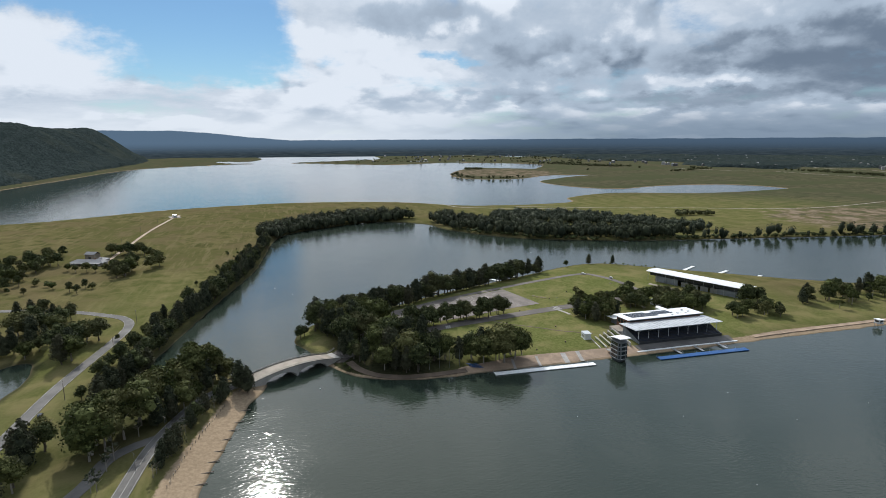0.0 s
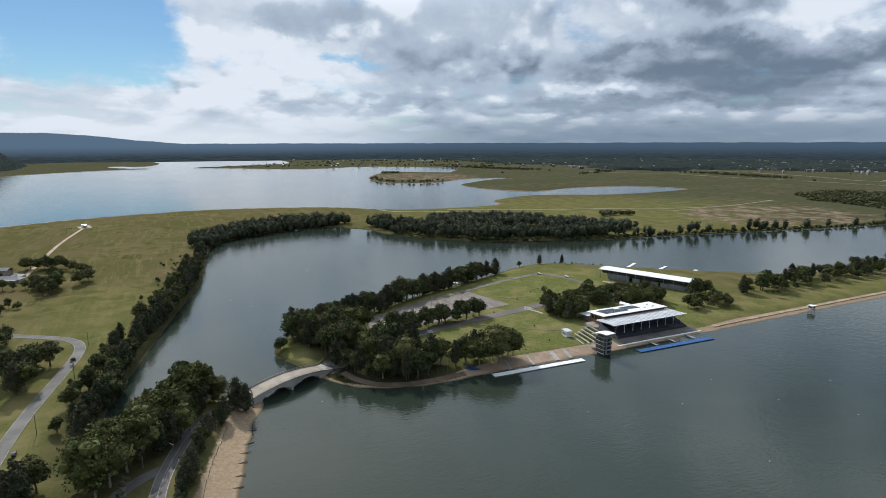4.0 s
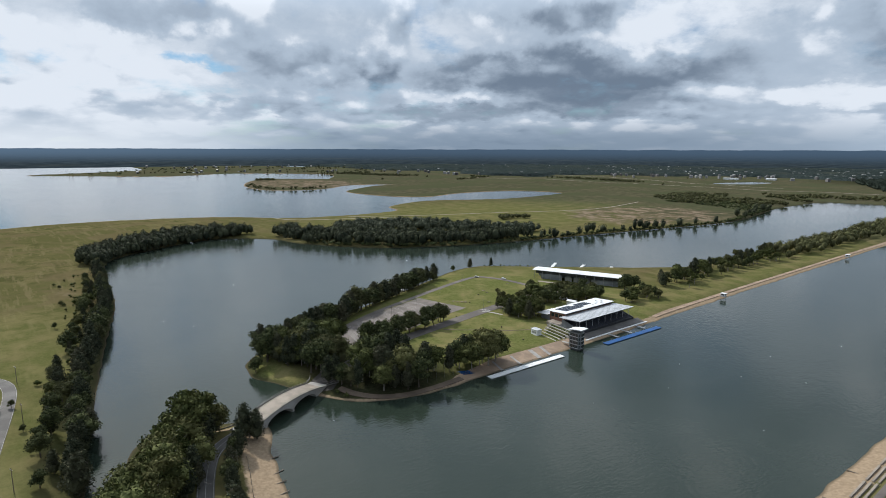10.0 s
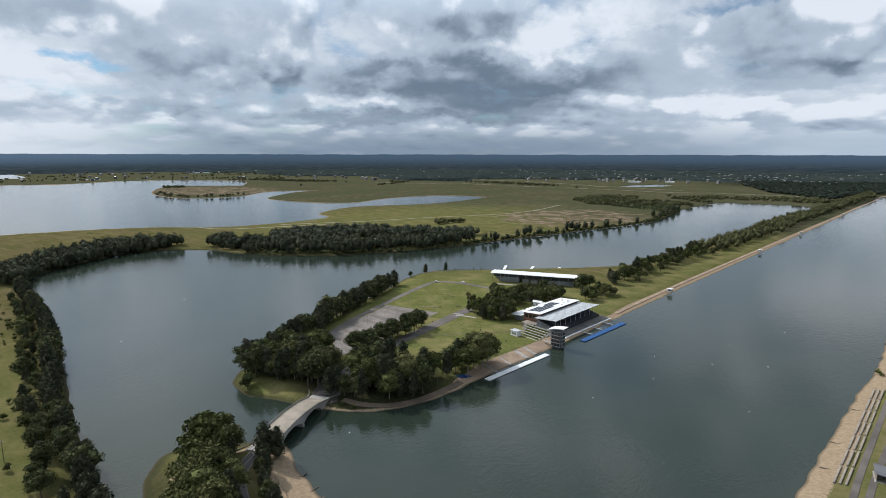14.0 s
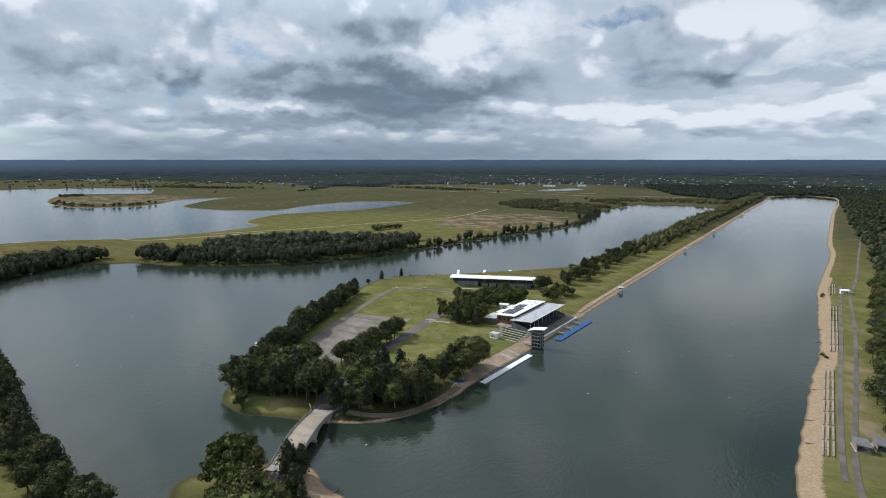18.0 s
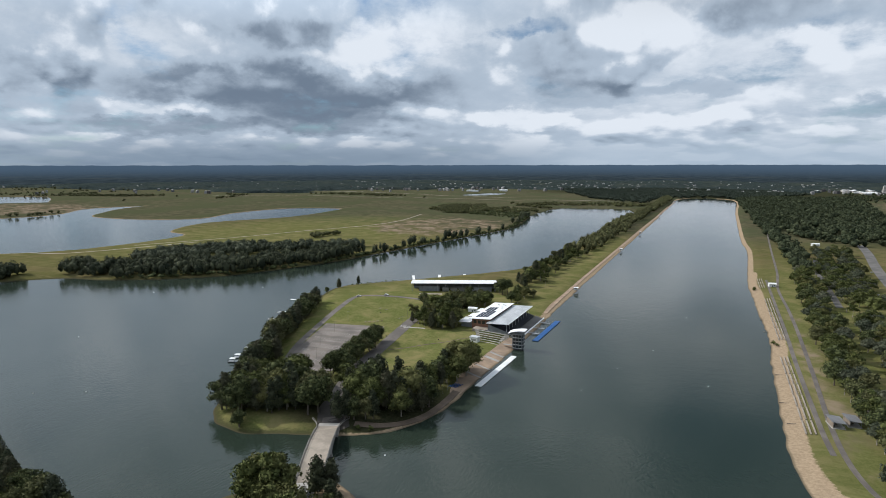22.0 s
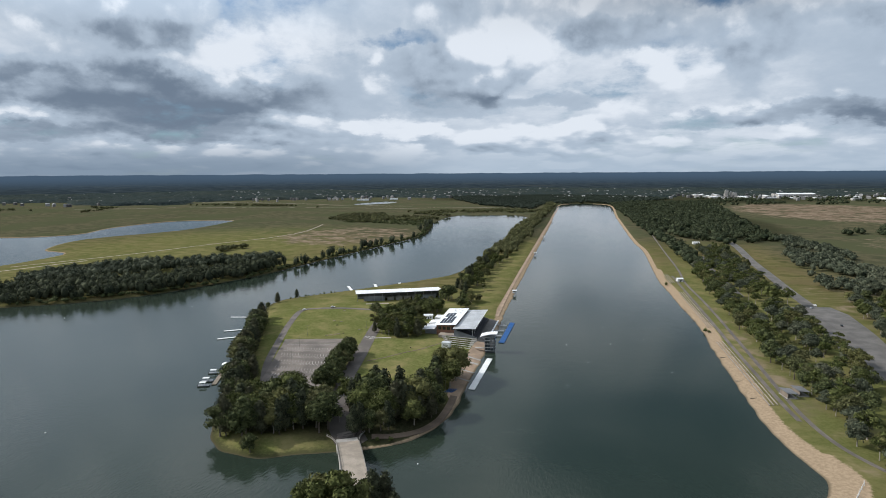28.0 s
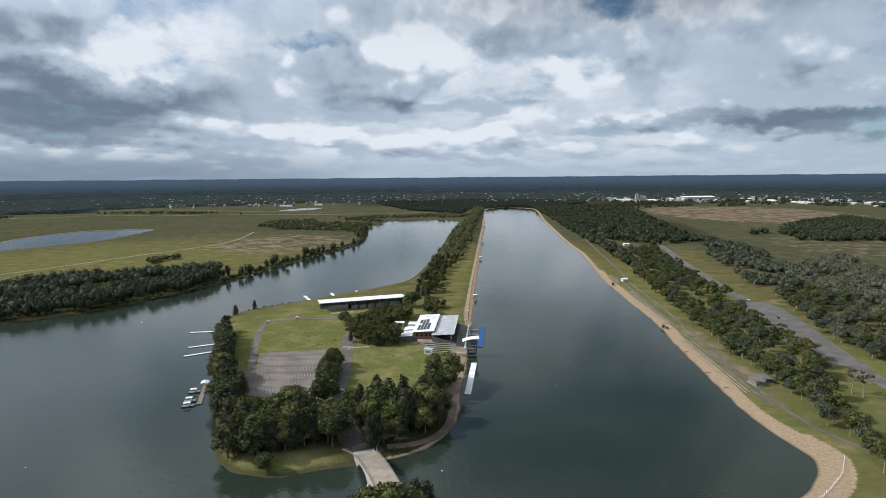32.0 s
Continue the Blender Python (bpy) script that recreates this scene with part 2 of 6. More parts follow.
def ground_material():
    m, n = material("grass_sand_soil")
    wide = n.noise(n.place, 0.006, 5.0, 0.6)
    mid = n.noise(n.place, 0.045, 5.0, 0.62, 0.4)
    fine = n.noise(n.place, 0.6, 5.0, 0.65)
    tuft = n.noise(n.place, 3.0, 3.0, 0.6)
    speck = n.mix(n.ramp(fine, 0.35, 0.7), (0.086, 0.100, 0.030), (0.138, 0.145, 0.052))
    lawn = n.mix(n.ramp(mid, 0.40, 0.74), speck, (0.195, 0.170, 0.078))
    field = n.mix(n.ramp(mid, 0.32, 0.62), (0.064, 0.066, 0.024), (0.132, 0.115, 0.052))
    field = n.mix(n.ramp(wide, 0.40, 0.60), field, (0.090, 0.086, 0.034))
    field = n.mix(n.math("MULTIPLY", n.ramp(fine, 0.5, 0.75), 0.45), field, (0.042, 0.050, 0.014))
    mown = n.add("ShaderNodeMapping")
    n.put(mown.inputs[0], n.place)
    mown.inputs["Rotation"].default_value = (0, 0, radians(-24))
    mown.inputs["Scale"].default_value = (0.12, 1.0, 1.0)
    swath = n.noise(mown.outputs[0], 0.16, 4.0, 0.65, 0.3)
    field = n.mix(n.math("MULTIPLY", n.ramp(swath, 0.50, 0.66), 0.55), field, (0.165, 0.138, 0.072))
    field = n.mix(n.math("MULTIPLY", n.ramp(n.noise(n.place, 0.10, 5.0, 0.7, 0.8), 0.55, 0.72), 0.6), field, (0.046, 0.052, 0.018))
    dull = n.add("ShaderNodeAttribute", attr="dull").outputs["Fac"]
    # darker, greyer grass whose tone carries cloud shadow on the far flats
    dull_shaded_grass = n.mix(n.ramp(mid, 0.32, 0.64), (0.052, 0.055, 0.032), (0.092, 0.083, 0.050))
    dull_shaded_grass = n.mix(n.ramp(wide, 0.42, 0.60), dull_shaded_grass, (0.064, 0.069, 0.037))
    field = n.mix(n.math("MULTIPLY", n.ramp(n.noise(n.place, 0.016, 5.0, 0.62, 0.6), 0.46, 0.62), 0.65), field, (0.118, 0.094, 0.050))
    field = n.mix(dull, field, dull_shaded_grass)
    lush = n.add("ShaderNodeAttribute", attr="lush").outputs["Fac"]
    col = n.mix(lush, field, lawn)
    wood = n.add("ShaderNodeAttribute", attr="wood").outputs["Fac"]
    # dark leaf litter, deep enough to carry the trees' shade as well
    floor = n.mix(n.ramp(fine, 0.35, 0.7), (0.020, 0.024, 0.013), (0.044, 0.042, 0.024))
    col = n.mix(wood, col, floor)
    bare = n.add("ShaderNodeAttribute", attr="bare").outputs["Fac"]
    soil = n.mix(n.ramp(mid, 0.35, 0.65), (0.12, 0.088, 0.06), (0.21, 0.165, 0.12))
    soil = n.mix(n.ramp(n.noise(n.place, 0.02, 4.0, 0.6), 0.48, 0.62), soil, (0.075, 0.07, 0.042))
    col = n.mix(n.ramp(n.math("MULTIPLY_ADD", n.math("SUBTRACT", mid, 0.5), 0.9, bare), 0.35, 0.65), col, soil)
    edge = n.add("ShaderNodeAttribute", attr="shore").outputs["Fac"]
    # ground colour darkens towards the water for the shade of overhanging trees
    col = n.mix(n.ramp(n.math("MULTIPLY_ADD", n.math("SUBTRACT", fine, 0.5), 6.0, edge), 6.5, 1.5, 0.0, 0.8), col, (0.045, 0.046, 0.024))
    sand = n.add("ShaderNodeAttribute", attr="sand").outputs["Fac"]
    ragged = n.math("MULTIPLY_ADD", n.math("SUBTRACT", fine, 0.5), 4.0, sand)
    grit = n.mix(n.ramp(fine, 0.3, 0.7), (0.235, 0.178, 0.120), (0.325, 0.250, 0.170))
    grit = n.mix(n.math("MULTIPLY", n.ramp(tuft, 0.6, 0.8), 0.25), grit, (0.17, 0.12, 0.075))
    col = n.mix(n.ramp(ragged, -0.6, 0.9), col, grit)
    shore = n.add("ShaderNodeAttribute", attr="shore").outputs["Fac"]
    col = n.mix(n.ramp(shore, 1.6, 0.1, 0.0, 0.75), col, (0.075, 0.062, 0.042))
    n.put(n.bsdf.inputs["Base Color"], col)
    n.bsdf.inputs["Roughness"].default_value = 0.92
    n.bsdf.inputs["Specular IOR Level"].default_value = 0.0
    bump(n, n.math("ADD", fine, n.math("MULTIPLY", tuft, 0.4)), 0.5, 0.35)
    return m


def water_material():
    m, n = material("lake_water")
    place = n.place
    mapped = n.add("ShaderNodeMapping")
    n.put(mapped.inputs[0], place)
    mapped.inputs["Rotation"].default_value = (0, 0, radians(25))
    mapped.inputs["Scale"].default_value = (1.0, 0.45, 1.0)
    ripple = n.noise(mapped.outputs[0], 0.8, 2.0, 0.5)
    chop = n.noise(mapped.outputs[0], 0.28, 2.0, 0.5)
    gust = n.noise(place, 0.009, 4.0, 0.6, 0.8)
    streak = n.noise(mapped.outputs[0], 0.03, 4.0, 0.6, 1.2)
    n.put(n.bsdf.inputs["Base Color"], n.mix(n.ramp(gust, 0.35, 0.65), (0.020, 0.030, 0.022), (0.028, 0.038, 0.029)))
    n.put(n.bsdf.inputs["Roughness"], n.ramp(n.math("MULTIPLY_ADD", streak, 0.5, n.math("MULTIPLY", gust, 0.5)), 0.36, 0.62, 0.05, 0.085))
    n.bsdf.inputs["IOR"].default_value = 1.33
    apart = n.add("ShaderNodeSeparateXYZ")
    n.put(apart.inputs[0], place)
    # the wide western lake lies calmer than the windy course
    calm = n.ramp(apart.outputs[0], -650.0, -900.0, 1.0, 0.6)
    bump(n, n.math("MULTIPLY", n.math("MULTIPLY_ADD", chop, 0.8, ripple), calm), 0.33, 0.25)
    return m


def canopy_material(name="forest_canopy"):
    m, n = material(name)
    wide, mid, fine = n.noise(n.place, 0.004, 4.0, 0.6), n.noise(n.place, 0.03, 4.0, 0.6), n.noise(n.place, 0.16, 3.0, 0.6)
    # blue-grey base colours carry the haze of distance over these woods
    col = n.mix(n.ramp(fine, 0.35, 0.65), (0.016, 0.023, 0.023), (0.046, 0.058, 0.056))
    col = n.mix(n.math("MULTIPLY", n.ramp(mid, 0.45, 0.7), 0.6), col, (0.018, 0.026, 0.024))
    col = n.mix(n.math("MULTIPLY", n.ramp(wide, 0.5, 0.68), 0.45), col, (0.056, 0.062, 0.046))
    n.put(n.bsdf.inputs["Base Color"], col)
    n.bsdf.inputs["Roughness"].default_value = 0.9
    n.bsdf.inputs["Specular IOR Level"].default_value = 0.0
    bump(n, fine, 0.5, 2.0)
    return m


def asphalt_material(name, base):
    m, n = material(name)
    wide, fine = n.noise(n.place, 0.08, 5.0, 0.6), n.noise(n.place, 5.0, 4.0, 0.7)
    col = n.mix(n.ramp(wide, 0.35, 0.68), tuple(c * 0.75 for c in base), tuple(c * 1.3 for c in base))
    col = n.mix(n.math("MULTIPLY", n.ramp(fine, 0.4, 0.7), 0.4), col, tuple(c * 0.6 for c in base))
    n.put(n.bsdf.inputs["Base Color"], col)
    n.bsdf.inputs["Roughness"].default_value = 0.88
    bump(n, fine, 0.3, 0.02)
    return m


M_GROUND, M_WATER = ground_material(), water_material()
M_ROAD = asphalt_material("weathered_asphalt", (0.108, 0.102, 0.096))
M_PARK = asphalt_material("car_park_asphalt", (0.138, 0.118, 0.104))
# brown asphalt with the forecourt's tree shade put into its colour
M_FORE = asphalt_material("shaded_brown_asphalt", (0.052, 0.045, 0.039))
M_WORN = asphalt_material("worn_brown_asphalt", (0.112, 0.097, 0.086))
M_FADED = plain("faded_bay_paint", (0.36, 0.34, 0.31), 0.85, vary=0.4)
M_PAVE = plain("concrete_paving", (0.29, 0.25, 0.205), 0.85)
M_TAN = plain("tan_paving", (0.32, 0.235, 0.165), 0.88)
M_DIRT = plain("brown_packed_dirt", (0.13, 0.098, 0.072), 0.92)
M_CONC = plain("pale_concrete", (0.36, 0.345, 0.32), 0.8)
# tier concrete coloured dark for the shade under the stand roof
M_TIER = plain("dark_stand_concrete", (0.062, 0.060, 0.060), 0.85)
M_WALL = plain("grey_cladding", (0.20, 0.215, 0.225), 0.6)
M_WHITE = plain("white_paint", (0.74, 0.75, 0.75), 0.5, vary=0.12)
M_ROOF = plain("white_roof_sheet", (0.78, 0.79, 0.80), 0.45, vary=0.10)
M_GREYROOF = plain("grey_roof_sheet", (0.52, 0.54, 0.56), 0.42, metal=0.2, vary=0.14)
M_DARK = plain("dark_shaded_metal", (0.035, 0.037, 0.04), 0.6)
M_STEEL = plain("galvanised_steel", (0.34, 0.35, 0.36), 0.45, metal=0.7)
M_BLUE = plain("blue_plastic_deck", (0.006, 0.072, 0.24), 0.5, vary=0.2)
M_LINE = plain("white_line_paint", (0.42, 0.41, 0.39), 0.8, vary=0.3)
M_BRICK = plain("brown_brick", (0.20, 0.105, 0.07), 0.85)
M_PARAPET = plain("weathered_grey_parapet", (0.19, 0.18, 0.165), 0.85)
M_SLATE = plain("dull_grey_roof", (0.17, 0.175, 0.185), 0.75)
M_WOOD = plain("grey_timber", (0.20, 0.165, 0.13), 0.85)
M_BARK = plain("tree_bark", (0.12, 0.10, 0.08), 0.9)
M_PALEBARK = plain("pale_gum_bark", (0.30, 0.27, 0.23), 0.85)
M_PANEL = plain("solar_panel_glass", (0.02, 0.025, 0.04), 0.2)
M_RED = plain("rusty_red_roof", (0.22, 0.10, 0.07), 0.7)
M_SEAT = plain("dark_blue_seats", (0.03, 0.038, 0.06), 0.6)
M_BLACK = plain("black_rubber", (0.02, 0.02, 0.02), 0.7)
L_CAS = foliage("casuarina_needles", (0.018, 0.024, 0.016), (0.092, 0.102, 0.060), (0.098, 0.090, 0.056))
L_GUM = foliage("gum_leaves", (0.022, 0.030, 0.010), (0.122, 0.136, 0.048), (0.140, 0.130, 0.056))
L_FIG = foliage("broad_leaves", (0.020, 0.028, 0.014), (0.118, 0.134, 0.056), (0.112, 0.104, 0.050))
L_GREY = foliage("grey_gum_leaves", (0.026, 0.034, 0.022), (0.112, 0.124, 0.084), (0.125, 0.128, 0.086))
L_BUSH = foliage("shrub_leaves", (0.03, 0.042, 0.014), (0.11, 0.125, 0.042), (0.12, 0.105, 0.05))

M_GLASS, _n = material("window_glass")
_n.put(_n.bsdf.inputs["Base Color"], (0.02, 0.028, 0.032))
_n.bsdf.inputs["Roughness"].default_value = 0.06
_n.bsdf.inputs["Specular IOR Level"].default_value = 0.8


# ---- shaping helpers ----
def link(name, bm, mat, parent=None, label=""):
    me = bpy.data.meshes.new(name)
    bm.normal_update()
    bm.to_mesh(me)
    bm.free()
    me.materials.append(mat)
    ob = new(name, me)
    if parent is not None:
        ob.parent = parent
    if label:
        ob["label"] = label
    return ob


part = link


def thing(name, m, label, category, group="", kind=""):
    ob = new(name)
    ob.empty_display_size = 0.5
    ob.matrix_world = m
    return tagged(ob, label, category, group, kind)


def boxes(*specs, bevel=0.0):
    """A bmesh of boxes (x0, y0, z0, x1, y1, z1)."""
    bm = bmesh.new()
    for x0, y0, z0, x1, y1, z1 in specs:
        made = bmesh.ops.create_cube(bm, size=1.0)["verts"]
        for v in made:
            v.co = Vector((x0 + (v.co.x + 0.5) * (x1 - x0), y0 + (v.co.y + 0.5) * (y1 - y0), z0 + (v.co.z + 0.5) * (z1 - z0)))
    if bevel:
        bmesh.ops.bevel(bm, geom=bm.edges[:], offset=bevel, segments=1, affect="EDGES")
    return bm


def prism(outline, z0, z1, axis="z"):
    """Extrudes a plan outline; axis "y" or "x" turns it into a side profile."""
    bm = bmesh.new()

    def at(a, b, h):
        return (a, b, h) if axis == "z" else (a, h, b) if axis == "y" else (h, a, b)
    low = [bm.verts.new(at(a, b, z0)) for a, b in outline]
    top = [bm.verts.new(at(a, b, z1)) for a, b in outline]
    bm.faces.new(low[::-1])
    bm.faces.new(top)
    for i in range(len(low)):
        j = (i + 1) % len(low)
        bm.faces.new((low[i], low[j], top[j], top[i]))
    bmesh.ops.recalc_face_normals(bm, faces=bm.faces[:])
    return bm


def rod(a, b, r0, r1=None, sides=8, bm=None):
    bm = bm or bmesh.new()
    a, b = Vector(a), Vector(b)
    r1 = r0 if r1 is None else r1
    turn = (b - a).to_track_quat("Z", "Y").to_matrix()
    rings = []
    for c, r in ((a, r0), (b, r1)):
        rings.append([bm.verts.new(c + turn @ Vector((r * math.cos(k * 2 * math.pi / sides), r * math.sin(k * 2 * math.pi / sides), 0))) for k in range(sides)])
    bm.faces.new(rings[0][::-1])
    bm.faces.new(rings[1])
    for k in range(sides):
        j = (k + 1) % sides
        bm.faces.new((rings[0][k], rings[0][j], rings[1][j], rings[1][k]))
    return bm


def curve_points(points, per=6, closed=False):
    """A smooth line through the points (Catmull-Rom)."""
    p = np.array(points, float)
    n, out = len(p), []
    for i in range(n if closed else n - 1):
        if closed:
            a, b, c, d = p[i - 1], p[i], p[(i + 1) % n], p[(i + 2) % n]
        else:
            a, b, c, d = p[max(i - 1, 0)], p[i], p[i + 1], p[min(i + 2, n - 1)]
        for k in range(per):
            t = k / per
            out.append(0.5 * (2 * b + (c - a) * t + (2 * a - 5 * b + 4 * c - d) * t * t + (3 * b - a - 3 * c + d) * t ** 3))
    if not closed:
        out.append(p[-1])
    return np.array(out)

# ---- the lie of the land: shorelines in metres, x across the rowing course, y along it ----
COURSE = [(-14, -208), (1, -215), (39, -223), (76, -230), (108, -229), (146, -196), (165, -176), (175, -156), (171, -135),
          (166, -91), (169, 40), (172, 105), (168, 270), (168, 372), (178, 614), (174, 800), (181, 1400), (187, 2100)]
STRIP_EAST = [(0, 2082), (-3, 1200), (-4, 510), (-4, 214), (-3, 120), (-2, 40), (-3, -40), (-4, -80), (-3, -108), (-8, -137), (-16, -153), (-27, -165), (-38, -171)]
ISLAND_WEST = [(-56, -179), (-69, -183), (-83, -190), (-98, -190), (-114, -184), (-132, -160), (-150, -118), (-184, -54), (-215, 20),
               (-246, 90), (-252, 125), (-244, 147), (-210, 186), (-186, 214), (-125, 288), (-96, 345), (-88, 472), (-84, 700), (-88, 993), (-72, 1250)]
NORTH_WEST = [(-92, 1380), (-131, 1447), (-230, 1440), (-318, 1400), (-326, 1150), (-300, 1005), (-270, 797), (-300, 598), (-322, 473), (-345, 338), (-366, 246),
              (-423, 118), (-520, 45), (-585, 28), (-628, -15), (-640, -60), (-610, -120), (-560, -185), (-500, -208), (-400, -218), (-317, -226), (-205, -250)]
ARM = [(-84, -274), (-50, -280), (-14, -285), (10, -290), (14, -287), (-6, -277), (-38, -263), (-53, -250), (-50, -236), (-39, -224), (-35, -215), (-26, -209)]
WARM = COURSE + STRIP_EAST + ISLAND_WEST + NORTH_WEST + ARM
BIG = [(-791, -638), (-929, -408), (-985, -170), (-930, 43), (-815, 180), (-812, 390), (-905, 440), (-975, 600), (-900, 800), (-925, 1050), (-965, 1115),
       (-1110, 1060), (-1130, 850), (-1080, 690), (-1180, 600), (-1380, 590), (-1500, 700), (-1600, 850), (-1700, 1180), (-1900, 1060), (-2078, 903),
       (-2400, 1080), (-2634, 1126), (-2963, 772), (-2809, 375), (-3132, 4), (-3273, -312), (-2799, -846), (-1950, -932), (-1588, -953), (-1200, -1000), (-900, -860)]
ISLET = [(-1870, 438), (-1629, 411), (-1540, 505), (-1560, 620), (-1690, 800), (-1600, 1050), (-1725, 1260), (-2040, 1200), (-2060, 1000), (-2200, 820), (-2300, 690), (-2157, 567)]
FLATS_POND = [(-930, 2040), (-850, 2010), (-780, 2110), (-800, 2290), (-880, 2280)]
FAR_LAKE = [(-3330, -480), (-3290, -185), (-3520, 190), (-3800, 480), (-4865, 510), (-5500, 160), (-5530, -330), (-4800, -400), (-4130, -330), (-3650, -390), (-3700, -600)]
FAR_POOL = [(-4950, -1000), (-5600, -1270), (-6700, -1320), (-6650, -970), (-5250, -830)]
POND = [(-30, -345), (-60, -340), (-92, -346), (-88, -362), (-50, -366), (-10, -372), (0, -356)]


def signed(px, py, outline):
    """Distance to an outline; negative inside it."""
    a = np.asarray(outline)
    b = np.roll(a, -1, axis=0)
    best, inside = np.full(px.shape, 1e12), np.zeros(px.shape, bool)
    for (ax, ay), (bx, by) in zip(a, b):
        ex, ey = bx - ax, by - ay
        t = np.clip(((px - ax) * ex + (py - ay) * ey) / (ex * ex + ey * ey + 1e-9), 0, 1)
        best = np.minimum(best, (px - ax - t * ex) ** 2 + (py - ay - t * ey) ** 2)
        if ay != by:
            inside ^= ((ay > py) != (by > py)) & (px < ex * (py - ay) / ey + ax)
    return np.where(inside, -1, 1) * np.sqrt(best)


def smooth(x, lo, hi):
    t = np.clip((x - lo) / (hi - lo), 0, 1)
    return t * t * (3 - 2 * t)


def waves(x, y, size, seed):
    """Cheap smooth noise, about -1 to 1."""
    r = np.random.RandomState(seed)
    out = np.zeros_like(x)
    for k in range(5):
        a, p, s = r.rand() * 6.28, r.rand() * 6.28, size * (0.6 + 0.9 * r.rand())
        out = out + np.sin((x * math.cos(a) + y * math.sin(a)) / s * 6.28 + p)
    return out / 3.0


def grid_line(lo, hi, near0, near1, step, grow):
    mid = list(np.arange(near0, near1 + step, step))
    d, v = step, mid[-1]
    while v < hi:
        d *= grow
        v += d
        mid.append(v)
    d, v = step, mid[0]
    while v > lo:
        d *= grow
        v -= d
        mid.insert(0, v)
    return np.array(mid)


CENTRE, REACH = (150.0, -330.0), 4690.0
GX = grid_line(CENTRE[0] - REACH, CENTRE[0] + REACH, -270, 320, 3.1, 1.021)
GY = grid_line(CENTRE[1] - REACH, CENTRE[1] + REACH, -440, 180, 3.1, 1.021)
PX, PY = np.meshgrid(GX, GY)
WARM_LINE = curve_points(WARM, 4, True)
SD_WARM = signed(PX, PY, WARM_LINE)
SD_BIG = np.maximum(signed(PX, PY, curve_points(BIG, 4, True)), -signed(PX, PY, curve_points(ISLET, 4, True)))
SD_FAR = np.minimum(np.minimum(signed(PX, PY, curve_points(FAR_LAKE, 4, True)), signed(PX, PY, curve_points(FAR_POOL, 4, True))), np.minimum(signed(PX, PY, curve_points(POND, 4, True)), signed(PX, PY, curve_points(FLATS_POND, 4, True))))
SHORE = np.minimum(np.minimum(SD_WARM, SD_BIG), SD_FAR)
SHORE = SHORE + waves(PX, PY, 23, 4) * 0.7
RADIUS = np.hypot(PX - CENTRE[0], PY - CENTRE[1])
BEARING = np.degrees(np.arctan2(PX - CENTRE[0], PY - CENTRE[1]))
LAND = np.clip(SHORE * 0.17, -4.0, 2.6) + smooth(SHORE, 10, 120) * waves(PX, PY, 240, 7) * 0.9
LAND = LAND + smooth(SHORE, 60, 400) * smooth(RADIUS, 900, 2500) * (waves(PX, PY, 900, 8) * 4 + 2)
RIDGE = np.maximum(0, np.minimum(-PY - 965, 0.2 * (PX - 292) - 193 - PY))
HILL = smooth(RIDGE, 0, 360) * (188 + 9 * waves(PX, PY, 1400, 3) + 7 * waves(PX, PY, 260, 9)) * smooth(PX, -150, -1500)
FLATS_TO = np.interp(BEARING, (-125, -108, -100, -74, -66, -60, -52, -45), (3150, 4300, 5900, 5900, 4900, 4100, 3500, 3150))
HEIGHT = LAND + HILL


def gz(x, y):
    """Height of the ground at a place."""
    i = int(np.clip(np.searchsorted(GX, x) - 1, 0, len(GX) - 2))
    j = int(np.clip(np.searchsorted(GY, y) - 1, 0, len(GY) - 2))
    u, v = (x - GX[i]) / (GX[i + 1] - GX[i]), (y - GY[j]) / (GY[j + 1] - GY[j])
    h = HEIGHT
    return float((h[j, i] * (1 - u) + h[j, i + 1] * u) * (1 - v) + (h[j + 1, i] * (1 - u) + h[j + 1, i + 1] * u) * v)


def shore_at(x, y):
    i = int(np.clip(np.searchsorted(GX, x) - 1, 0, len(GX) - 2))
    j = int(np.clip(np.searchsorted(GY, y) - 1, 0, len(GY) - 2))
    return float(SHORE[j, i])


def in_band(px, py, cx, cy, rx, ry, soft=0.35):
    """1 inside an ellipse, fading at its edge."""
    return 1 - smooth(np.hypot((px - cx) / rx, (py - cy) / ry), 1 - soft, 1 + soft)


